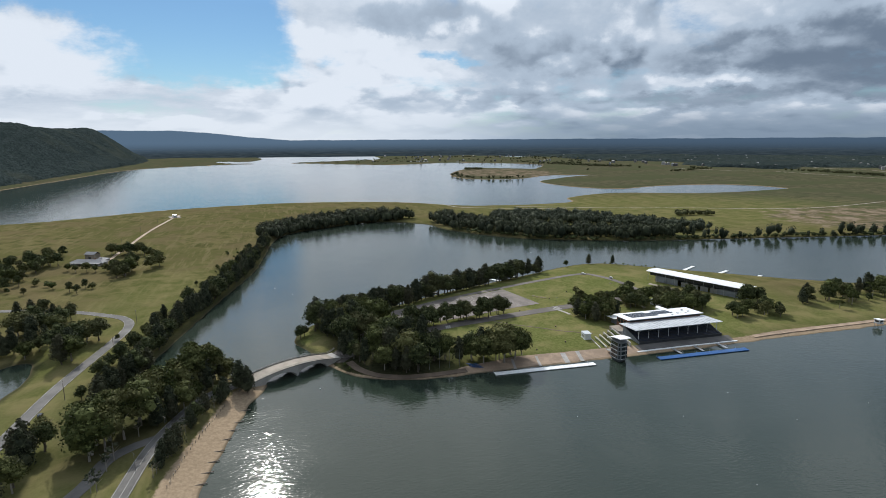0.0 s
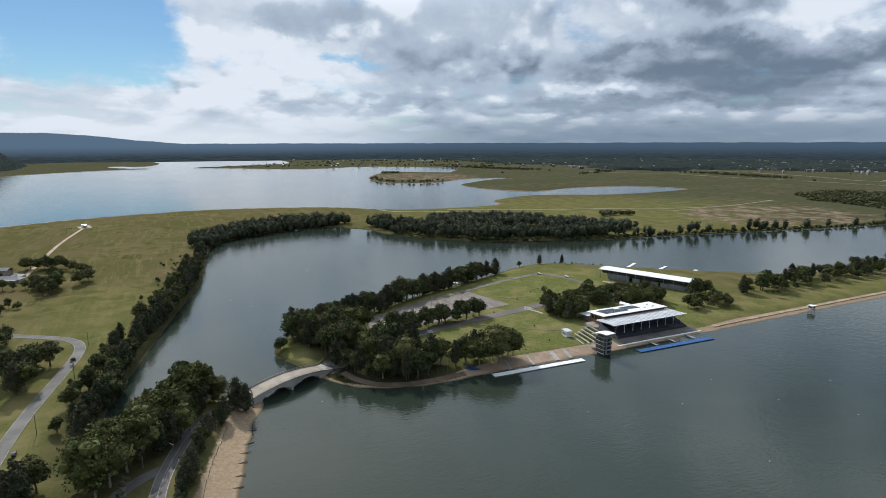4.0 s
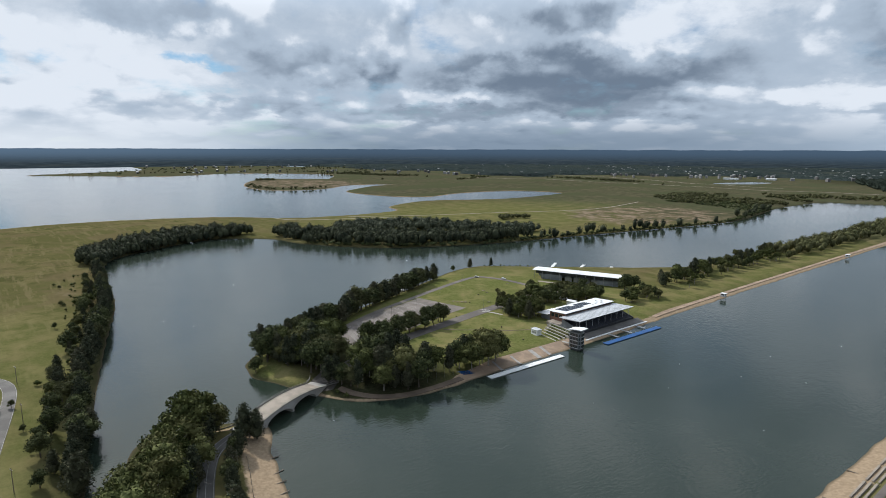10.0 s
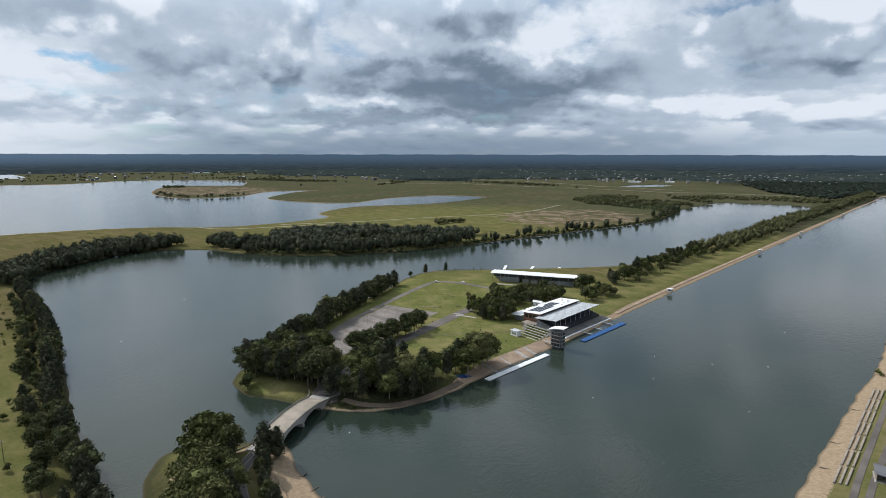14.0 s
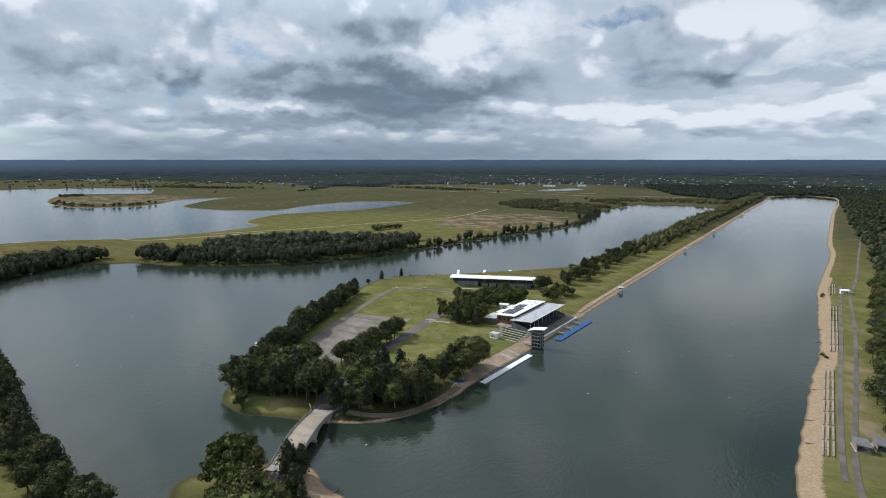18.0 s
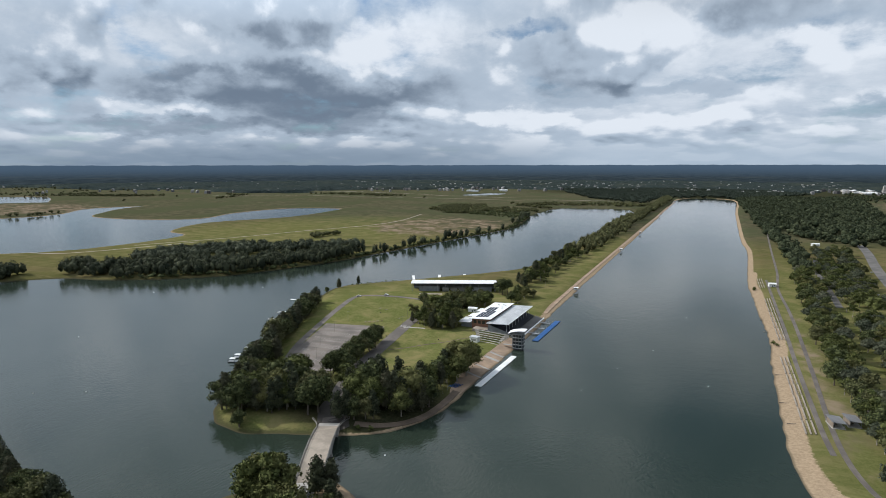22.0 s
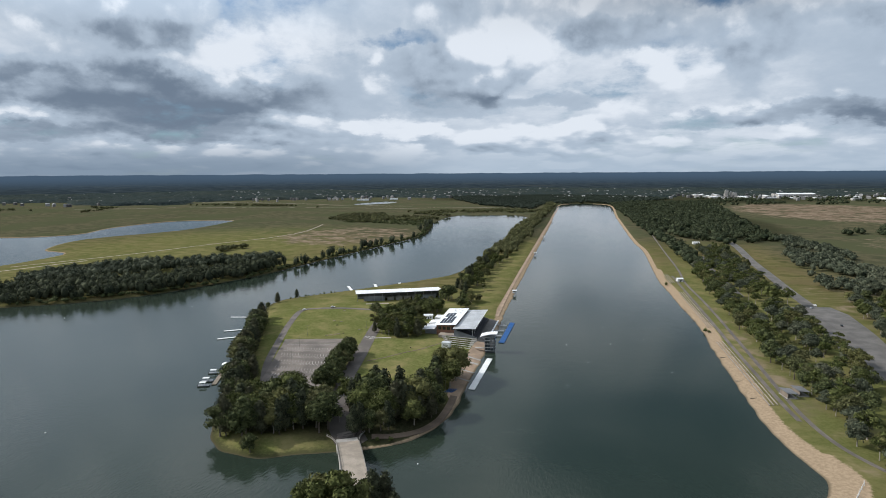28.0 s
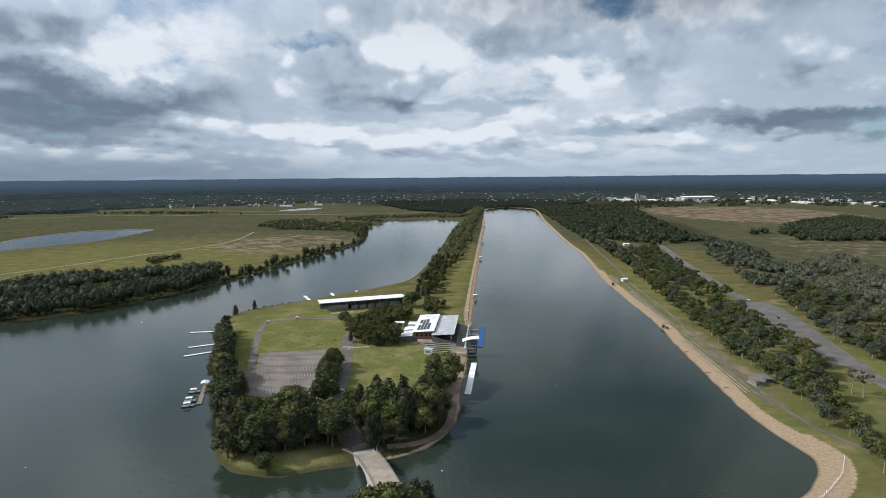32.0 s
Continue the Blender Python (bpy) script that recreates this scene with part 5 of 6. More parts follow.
        for k in range(0, 61, 3):
            x, y, z = pts[k]
            if data is None:
                data = part("rail_post", rod((0, 0, 0.7), (0, 0, 1.12), 0.05, sides=6), M_PARAPET, root)
                data.location = (x, y, z)
            else:
                ob = new("rail_post", data.data)
                ob.parent, ob.location = root, (x, y, z)


bridge()


# ---- finish tower ----
def finish_tower():
    root = thing("finish_tower", pose(0.3, 0.5, 0, 0, 0, 4), "grey glazed finish tower with a curved white roof in the water", "tower")
    part("base", prism([(-3.2, -2.6), (3.2, -2.6), (3.6, 0), (3.2, 2.6), (-3.2, 2.6), (-3.6, 0)], -1.5, 1.3), M_DARK, root, "dark concrete base in the water")
    part("body", prism([(-3.9, -3.3), (3.0, -3.3), (4.2, -1.5), (4.2, 1.5), (3.0, 3.3), (-3.9, 3.3)], 1.3, 12.6), M_WALL, root)
    for level in range(4):
        z = 2.0 + level * 2.65
        for x0, y0, x1, y1 in ((-3.4, -3.42, -1.5, -3.3), (-1.2, -3.42, 0.7, -3.3), (1.0, -3.42, 2.8, -3.3), (-3.4, 3.3, -1.5, 3.42), (-1.2, 3.3, 0.7, 3.42), (1.0, 3.3, 2.8, 3.42), (4.2, -1.3, 4.32, 1.3)):
            win = part("window", boxes((x0, y0, z, x1, y1, z + 1.9), bevel=0.03), M_GLASS, root)
            part("sill", boxes((x0 - 0.05, y0 - 0.05, z - 0.18, x1 + 0.05, y1 + 0.05, z)), M_WHITE, win)
        for y in (-2.4, 2.4):
            part("corner_pane", boxes((3.35, y - 0.55, z, 3.75, y + 0.55, z + 1.9), bevel=0.03), M_GLASS, root)
        part("floor_band", prism([(-4.05, -3.5), (3.1, -3.5), (4.45, -1.6), (4.45, 1.6), (3.1, 3.5), (-4.05, 3.5)], z + 2.05, z + 2.35), M_STEEL, root)
    profile = []
    for k in range(13):
        x = -7.2 + 13.0 * k / 12
        profile.append((x, 12.3 + 2.6 * math.sin((k / 12) ** 0.75 * math.pi * 0.5)))
    bm = prism(profile + [(x, z + 0.45) for x, z in profile[::-1]], -4.0, 4.0, "y")
    part("roof", bm, M_ROOF, root, "curved white overhanging roof")
    for x in (-6.2, -4.6):
        for y in (-3.4, 3.4):
            part("roof_strut", rod((x, y, 12.6), (-3.6, y * 0.9, 10.2), 0.09, sides=6), M_STEEL, root)
    part("gangway", boxes((-11.5, -1.2, 2.6, -3.7, 1.2, 2.85)), M_CONC, root)
    for y in (-1.15, 1.15):
        part("gangway_rail", boxes((-11.5, y - 0.03, 3.7, -3.8, y + 0.03, 3.78)), M_STEEL, root)
    part("mast", rod((-1, 0, 14.4), (-1, 0, 18.5), 0.06, 0.03, 6), M_STEEL, root)


finish_tower()


# ---- grandstand ----
def grandstand():
    z0 = 2.6
    root = thing("grandstand", pose(0, 0, 0), "rowing grandstand with white and grey sheet roofs and open tiers", "grandstand")
    # club rooms at the back
    part("club_wall", boxes((-49.5, 30, z0 - 1, -33.2, 86, 10.9)), M_BRICK, root, "brown brick rear building")
    for k in range(9):
        y = 33 + k * 6
        part("window", boxes((-49.72, y, 4.4, -49.48, y + 3.6, 6.4), bevel=0.03), M_GLASS, root)
        part("window", boxes((-49.72, y, 7.6, -49.48, y + 3.6, 9.8), bevel=0.03), M_GLASS, root)
    for k in range(4):
        x = -48 + k * 3.8
        part("window", boxes((x, 29.78, 7.2, x + 2.6, 30.02, 9.8), bevel=0.03), M_GLASS, root)
    # tiers
    tiers = 13
    for k in range(tiers):
        x1 = -14.2 - k * 1.42
        part("tier", boxes((x1 - 1.42, 25, z0 - 1, x1, 88, z0 + 0.35 + k * 0.40)), M_TIER, root)
        part("bench", boxes((x1 - 1.0, 25.6, z0 + 0.35 + k * 0.40, x1 - 0.55, 87.4, z0 + 0.78 + k * 0.40), bevel=0.04), M_SEAT, root)
    for y in (24.6, 88.0):
        part("end_wall", prism([(-33.2, z0 - 1), (-14.0, z0 - 1), (-14.0, z0 + 0.9), (-33.2, z0 + 6.4)], y, y + 0.4, "y"), M_WALL, root)
    part("tier_front", boxes((-14.2, 24.6, z0 - 1, -13.8, 88.4, z0 + 1.0)), M_DARK, root)
    for k in range(9):
        y = 26.5 + k * 7.6
        part("column", rod((-18.0, y, z0), (-18.0, y, 10.9), 0.16, sides=8), M_WHITE, root)
        part("roof_brace", rod((-18.0, y, 7.6), (-26.0, y, 10.3), 0.1, sides=6), M_STEEL, root)
        part("rafter", boxes((-33.4, y - 0.12, 9.95, -15.8, y + 0.12, 10.25)), M_STEEL, root)
    part("glass_front", boxes((-33.18, 31, 7.8, -33.0, 85, 10.3)), M_GLASS, root)
    # grey front roof, rising to the water, with ribs
    front = part("front_roof", prism([(-34.0, 10.25), (-15.2, 11.35), (-15.2, 11.6), (-34.0, 10.5)], 21.8, 89.4, "y"), M_GREYROOF, root, "ribbed grey metal canopy")
    for k in range(23):
        y = 22.4 + k * 3.0
        part("rib", prism([(-33.8, 10.5), (-15.4, 11.58), (-15.4, 11.68), (-33.8, 10.6)], y, y + 0.12, "y"), M_STEEL, front)
    part("gutter", boxes((-15.25, 21.8, 11.2, -14.95, 89.4, 11.62)), M_WHITE, root)
    # white rear roof
    rear = part("rear_roof", prism([(-51.0, 11.2), (-32.2, 12.3), (-32.2, 12.6), (-51.0, 11.5)], 27.4, 88.0, "y"), M_ROOF, root, "white sheet-metal roof")
    for k in range(15):
        y = 29 + k * 4.1
        part("rib", prism([(-50.8, 11.5), (-32.4, 12.58), (-32.4, 12.66), (-50.8, 11.58)], y, y + 0.1, "y"), M_WHITE, rear)
    part("clerestory", boxes((-33.6, 30, 10.4, -33.3, 86, 12.1)), M_DARK, root)
    first = None
    for i in range(4):
        for j in range(13):
            if (i == 3 and j > 7) or (i == 0 and 5 < j < 8):
                continue
            x, y = -47.5 + i * 2.7, 33.0 + j * 2.7 + i * 0.3
            z = 11.58 + (x + 51) * 1.1 / 18.8
            if first is None:
                first = part("solar_panel", boxes((0, 0, 0, 2.3, 2.45, 0.1)), M_PANEL, rear)
                first.location = (x, y, z)
            else:
                ob = new("solar_panel", first.data)
                ob.parent, ob.location = rear, (x, y, z)
            (first if i == j == 0 else ob).rotation_euler = (0, -0.058, 0)
    for x, y in ((-38, 70), (-37, 76), (-40, 80), (-36, 64), (-44, 78)):
        part("roof_vent", boxes((x, y, 12.0, x + 1.2, y + 1.2, 13.1), bevel=0.1), M_WHITE, rear)
    # low white wings on the garden side
    part("wing_wall", boxes((-60, 32, z0 - 1, -50.2, 56, 6.6)), M_WALL, root)
    part("wing_roof", prism([(-62.5, 6.6), (-51.2, 7.4), (-51.2, 7.65), (-62.5, 6.85)], 29, 47, "y"), M_ROOF, root)
    part("wing_roof", prism([(-61.0, 7.0), (-51.2, 7.9), (-51.2, 8.15), (-61.0, 7.25)], 49, 60, "y"), M_ROOF, root)
    part("plant_room", boxes((-60, 66, z0 - 1, -52, 76, 8.0), bevel=0.1), M_WHITE, root)


grandstand()


def garden_steps():
    root = thing("terrace_garden", pose(0, 0, 0), "stepped terraces with pale retaining walls beside the grandstand", "terrace")
    for k in range(6):
        y = 21.5 - k * 4.4
        part("retaining_wall", prism([(-43 + k * 2.2, y), (-13 - k * 0.4, y - 4.5 + k * 0.3), (-13 - k * 0.4, y - 3.7 + k * 0.3), (-43 + k * 2.2, y + 0.8)], 1.6, 4.6 - k * 0.38), M_CONC, root, "pale rendered wall")
    for k in range(5):
        y = 19.0 - k * 4.3
        part("planting", prism([(-39 + k * 2.2, y), (-17, y - 3.4 + k * 0.3), (-17, y - 1.9 + k * 0.3), (-39 + k * 2.2, y + 1.6)], 1.6, 4.3 - k * 0.36), L_BUSH, root, "dark green low planting")
    part("landing", boxes((-46, 22, 1.8, -34.5, 29.6, 4.9), bevel=0.1), M_PAVE, root)
    for k in range(7):
        part("step", boxes((-34.5, 22.6, 1.8, -33.6 + k * 0.5, 28.6, 4.8 - k * 0.36)), M_CONC, root)


garden_steps()
kiosk = thing("kiosk", pose(-33.5, -3.0, 2.9, 0, 0, -8), "small white box kiosk at the foot of the terraces", "kiosk")
part("wall", boxes((-3.2, -2.2, -0.5, 3.2, 2.2, 3.6), bevel=0.05), M_WHITE, kiosk)
part("roof", boxes((-3.5, -2.5, 3.6, 3.5, 2.5, 3.85), bevel=0.05), M_GREYROOF, kiosk)
part("shutter", boxes((-2.2, -2.32, 0.9, 2.2, -2.2, 2.4)), M_STEEL, kiosk)

sheet("promenade", [(-5.0, -112), (-4.8, -78), (-4.4, -18), (-4.6, 20), (-14, 20), (-15, -18), (-17, -62), (-12, -96)], M_TAN, "tan paved bank sloping to the water", "paving", 0.1)
sheet("stand_apron", [(-6.5, 20.5), (-6.0, 92), (-13.7, 94), (-13.7, 20.5)], M_ROAD, "grey paved apron before the grandstand", "paving", 0.14)
ribbon("apron_kerb", [(-6.1, 18), (-5.9, 50), (-5.7, 94)], 1.2, M_WHITE, 0.3, 6, "pale concrete kerb at the water's edge", "kerb", 0.5)
for y, w in ((-66, 1.6), (-50, 1.6), (-32, 3.2), (-22, 2.4)):
    ribbon("ramp", [(-14.5, y + 2), (-9, y + 1), (-3.2, y)], w, M_CONC, 0.16, 4, "pale concrete ramp down to the pontoon", "ramp")


# ---- boat shed ----
def boat_shed():
    way = Vector((83.0, 36.2, 0)).normalized()
    root = thing("boat_shed", Matrix.Translation((-161.8, 132.2, 2.3)) @ Matrix.Rotation(math.atan2(way.y, way.x), 4, "Z"), "long boat shed with a white roof and dark open front", "boat shed")
    length, depth = 91.0, 17.0
    part("rear_wall", boxes((1.5, depth - 2.4, -1, length - 1.5, depth - 2.0, 8.2)), M_WALL, root)
    for x in (14.0, 38.0, 62.0, length - 2.0):
        part("cross_wall", boxes((x, 2.6, -1, x + 0.4, depth - 2.0, 8.2)), M_WALL, root)
    part("bay_wall", boxes((8.0, 2.2, -1, 30.0, 2.6, 5.4)), M_WALL, root, "pale grey panelled bay wall")
    part("bay_wall", boxes((66.0, 2.2, -1, 86.0, 2.6, 4.6)), M_WALL, root)
    part("clerestory", boxes((2.0, 2.7, 5.4, length - 2.0, 2.9, 8.3)), M_DARK, root)
    for k in range(11):
        x = 1.2 + k * (length - 2.4) / 10
        part("post", rod((x, 0.8, -1), (x, 0.8, 8.4), 0.18, sides=8), M_STEEL, root)
        if 0 < k < 10 and not 8 < x < 30:
            part("roller_door", boxes((x - 3.6, 2.3, -0.4, x + 3.6, 2.55, 4.2)), M_STEEL, root)
    roof = part("roof", prism([(-0.3, 8.9), (5.0, 9.9), (depth, 9.2), (depth, 9.45), (5.0, 10.2), (-0.3, 9.25)], -0.5, length + 0.5, "x"), M_ROOF, root, "long white sheet roof")


boat_shed()
sheet("shed_apron", [(-150, 128), (-128, 137.5), (-126, 133), (-148, 124)], M_PAVE, "pale concrete apron before the boat shed", "paving", 0.16)


# ---- pontoons and jetties ----
def pontoon(name, m, length, width, deck, label, modules, kind_of="pontoon"):
    root = thing(name, m, label, kind_of, "floating pontoons")
    step = length / modules
    for k in range(modules):
        part("deck_module", boxes((-width / 2, k * step + 0.04, 0.12, width / 2, (k + 1) * step - 0.04, 0.55), bevel=0.05), deck, root)
        part("float", boxes((-width / 2 + 0.3, k * step + 0.5, -0.35, width / 2 - 0.3, (k + 1) * step - 0.5, 0.12)), M_BLACK, root)
    for k in range(0, modules + 1, 3):
        part("mooring_pile", rod((-width / 2 - 0.2, min(k * step, length - 0.2), -1.5), (-width / 2 - 0.2, min(k * step, length - 0.2), 1.5), 0.14, sides=8), M_STEEL, root)
    return root


pontoon("white_pontoon", pose(0.4, -80.6, 0, 0, 0, -2.2), 63.4, 4.2, M_WHITE, "long white floating pontoon along the bank", 16)
blue = pontoon("blue_pontoon", pose(6.2, 24.6, 0, 0, 0, -1.6), 64.5, 4.6, M_BLUE, "long blue plastic floating pontoon off the grandstand", 20)
for y in (20, 38, 58):
    gang = thing("gangway", pose(-5.2, 25 + y * 0.9, 0), "dark steel gangway from the bank to the blue pontoon", "gangway", "gangways")
    bm = boxes((0, -0.9, 0.75, 9.4, 0.9, 0.9))
    part("walkway", bm, M_STEEL, gang)
    for s in (-0.88, 0.88):
        part("rail", boxes((0, s - 0.03, 1.8, 9.4, s + 0.03, 1.87)), M_STEEL, gang)
for (x0, y0), (x1, y1) in (((-261, 55), (-238, 60)), ((-238, 9), (-217, 22)), ((-229, -14), (-207, 2))):
    a = math.degrees(math.atan2(y1 - y0, x1 - x0)) - 90
    pontoon("jetty", pose(x0, y0, 0, 0, 0, a), math.hypot(x1 - x0, y1 - y0), 2.6, M_WHITE, "pale floating jetty reaching into the warm-up lake", 6, "jetty")

# ---- lesser things ----
for (x0, y0), (x1, y1) in (((-190, 192), (-208, 222)), ((-163, 203), (-180, 240)), ((-134, 214), (-153, 256))):
    a = math.degrees(math.atan2(y1 - y0, x1 - x0)) - 90
    pontoon("jetty", pose(x0, y0, 0, 0, 0, a), math.hypot(x1 - x0, y1 - y0), 3.4, M_WHITE, "pale floating jetty behind the boat shed", 6, "jetty")


def timing_hut():
    root = thing("timing_hut", pose(-3.2, 214, 0), "small timing hut on stilts at the water's edge", "hut", "timing huts along the course")
    for x in (-1.6, 1.6):
        for y in (-1.5, 1.5):
            part("stilt", rod((x, y, -1.2), (x, y, 2.6), 0.13, sides=8), M_STEEL, root)
    part("platform", boxes((-2.4, -2.2, 2.5, 2.4, 2.2, 2.75)), M_STEEL, root)
    part("cabin", boxes((-1.9, -1.8, 2.75, 1.9, 1.8, 5.1), bevel=0.05), M_WHITE, root)
    part("window", boxes((1.9, -1.4, 3.6, 1.98, 1.4, 4.7)), M_GLASS, root)
    part("window", boxes((-1.4, -1.88, 3.6, 1.4, -1.8, 4.7)), M_GLASS, root)
    part("roof", prism([(-2.4, 5.1), (2.6, 5.4), (2.6, 5.6), (-2.4, 5.3)], -2.3, 2.3, "y"), M_ROOF, root)
    return root


hut = timing_hut()
for y in (535, 790, 1211):
    copy_thing(hut, pose(-2.6, y, 0))


# benches of the east bank
def spectator_bench():
    root = thing("spectator_bench", pose(0, 0, 0), "long pale concrete spectator bench stepped into the bank", "bench", "benches on the east bank")
    part("seat_slab", boxes((-0.42, 0, 0.32, 0.42, 17.4, 0.5), bevel=0.04), M_PAVE, root)
    part("riser", boxes((0.28, 0.1, -0.6, 0.46, 17.3, 0.32)), M_CONC, root)
    for y in (0.6, 5.9, 11.3, 16.6):
        part("support", boxes((-0.3, y - 0.12, -0.6, 0.28, y + 0.12, 0.32)), M_CONC, root)
    return root


bench = spectator_bench()
spots = []
for block, y in enumerate([-73, -54, -35, -16, 3, 22, 41] + [104, 123, 142, 161, 180, 199, 218, 237] + [310, 330, 350]):
    base = 175.6 if y < 80 else 178.6 if y < 290 else 178.0
    for k in range(3):
        spots.append((base + k * 2.1, y))
for i, (x, y) in enumerate(spots):
    m = pose(x, y, max(gz(x, y + 8), gz(x, y), gz(x, y + 17)) + 0.1)
    if i == 0:
        bench.matrix_world = m
    else:
        copy_thing(bench, m)
ribbon("path_bank", [(184, -95), (183, -60), (183.5, 40), (185, 120), (186, 250), (187, 360)], 2.6, M_WORN, label="dark asphalt walk behind the benches", category="path")


def picnic_shelter(m, label, w=9.0, d=6.0):
    root = thing("picnic_shelter", m, label, "shelter", "shelters on the east bank")
    for x in (-w / 2 + 0.4, w / 2 - 0.4):
        for y in (-d / 2 + 0.4, d / 2 - 0.4):
            part("post", boxes((x - 0.12, y - 0.12, -0.4, x + 0.12, y + 0.12, 3.0)), M_STEEL, root)
    part("roof", prism([(-d / 2 - 0.4, 2.9), (d / 2 + 0.4, 3.6), (d / 2 + 0.4, 3.8), (-d / 2 - 0.4, 3.1)], -w / 2 - 0.5, w / 2 + 0.5, "x"), M_SLATE, root)
    part("slab", boxes((-w / 2 - 0.3, -d / 2 - 0.3, -0.4, w / 2 + 0.3, d / 2 + 0.3, 0.2)), M_CONC, root)
    part("back_wall", boxes((-w / 2, d / 2 - 0.5, 0.2, w / 2, d / 2 - 0.3, 2.9)), M_WOOD, root)
    part("table", boxes((-1.2, -0.5, 0.85, 1.2, 0.5, 0.95)), M_WOOD, root)
    return root


picnic_shelter(pose(190.5, -57, gz(190, -57), 0, 0, 100), "open picnic shelter with a grey skillion roof")
picnic_shelter(pose(198.5, -52, gz(198, -52), 0, 0, 100), "open picnic shelter with a grey skillion roof")
for x, y, w, d, h, lab, mat in ((190, 322, 7, 5, 3.2, "small white amenities hut on the east bank", M_WHITE), (283, 722, 11, 7, 3.4, "white-roofed pavilion among the park trees", M_WHITE),
                                (448, 418, 14, 10, 4.5, "cream park building among the gum trees", M_CONC), (-90, 92, 9, 5, 3.0, "pale portable office among the trees", M_WHITE), (-70, 82, 8, 4, 3.2, "pale flat-roofed service hut", M_WHITE),
                                (-1000, 2340, 60, 20, 7, "long pale shed on the flats", M_WHITE), (-860, 2420, 40, 18, 7, "long pale shed on the flats", M_WHITE)):
    hutob = thing("park_building", pose(x, y, gz(x, y), 0, 0, 12), lab, "building")
    part("wall", boxes((-w / 2, -d / 2, -0.5, w / 2, d / 2, h), bevel=0.05), mat, hutob)
    part("roof", prism([(-d / 2 - 0.5, h), (0, h + 1.1), (d / 2 + 0.5, h), (d / 2 + 0.5, h + 0.2), (0, h + 1.3), (-d / 2 - 0.5, h + 0.2)], -w / 2 - 0.5, w / 2 + 0.5, "x"), M_ROOF, hutob)
    part("door", boxes((-0.5, -d / 2 - 0.05, 0, 0.5, -d / 2, 2.05)), M_DARK, hutob)
    part("window", boxes((w / 4 - 0.8, -d / 2 - 0.05, 1.0, w / 4 + 0.8, -d / 2, 2.2)), M_GLASS, hutob)


# farmhouse and the pump station by the big lake
def farmhouse():
    z = gz(-395, -398)
    root = thing("farmhouse", pose(-395, -396, z, 0, 0, 70), "low farmhouse with grey hipped roofs among trees", "house")

    def hip(x0, y0, x1, y1, h, top, mat):
        bm = bmesh.new()
        e = 0.7
        q = [bm.verts.new(v) for v in ((x0 - e, y0 - e, h), (x1 + e, y0 - e, h), (x1 + e, y1 + e, h), (x0 - e, y1 + e, h))]
        s = (y1 - y0) / 2 * 0.9
        a, b = bm.verts.new((x0 + s, (y0 + y1) / 2, top)), bm.verts.new((x1 - s, (y0 + y1) / 2, top))
        for f in ((q[0], q[1], b, a), (q[1], q[2], b), (q[2], q[3], a, b), (q[3], q[0], a), (q[3], q[2], q[1], q[0])):
            bm.faces.new(f)
        bmesh.ops.recalc_face_normals(bm, faces=bm.faces[:])
        part("roof", bm, mat, root)
    for x0, y0, x1, y1 in ((-22, -5, 14, 5), (-4, 4, 6, 20)):
        part("wall", boxes((x0, y0, -0.5, x1, y1, 3.0)), M_CONC, root)
        hip(x0, y0, x1, y1, 3.0, 5.6, M_SLATE)
    part("veranda_roof", prism([(-8.6, 2.5), (-5.2, 2.9), (-5.2, 3.05), (-8.6, 2.65)], -20, 13, "x"), M_SLATE, root)
    for k in range(6):
        part("veranda_post", boxes((-19.6 + k * 6.4, -8.4, -0.5, -19.4 + k * 6.4, -8.2, 2.55)), M_WHITE, root)
    for k in range(5):
        part("window", boxes((-19 + k * 6.2, -5.06, 1.0, -17.4 + k * 6.2, -5.0, 2.2)), M_GLASS, root)
    part("chimney", boxes((2, 0.4, 4.4, 3, 1.4, 6.6)), M_BRICK, root)


farmhouse()
barn = thing("barn", pose(-424, -404, gz(-424, -404), 0, 0, 65), "tall weathered tan shed beside the farmhouse", "barn")
part("wall", boxes((-6, -4.5, -0.5, 6, 4.5, 6.0)), M_PAVE, barn)
part("roof", prism([(-5.2, 5.8), (0, 8.2), (5.2, 5.8), (5.2, 6.05), (0, 8.45), (-5.2, 6.05)], -6.6, 6.6, "x"), M_SLATE, barn)
part("door", boxes((-1.6, -4.62, 0, 1.6, -4.5, 3.4)), M_DARK, barn)
pump = thing("pump_station", pose(-792, -378, gz(-792, -378), 0, 0, 15), "small pale pump station on the embankment", "pump station")
part("slab", boxes((-12, -9, -0.5, 12, 9, 0.3)), M_PAVE, pump)
part("cabin", boxes((-7, -3, 0.3, 5, 3, 4.0), bevel=0.05), M_WHITE, pump)
part("roof", boxes((-7.5, -3.5, 4.0, 5.5, 3.5, 4.3), bevel=0.05), M_GREYROOF, pump)
part("tank", rod((8, 0, 0.3), (8, 0, 3.6), 1.8, sides=16), M_STEEL, pump)


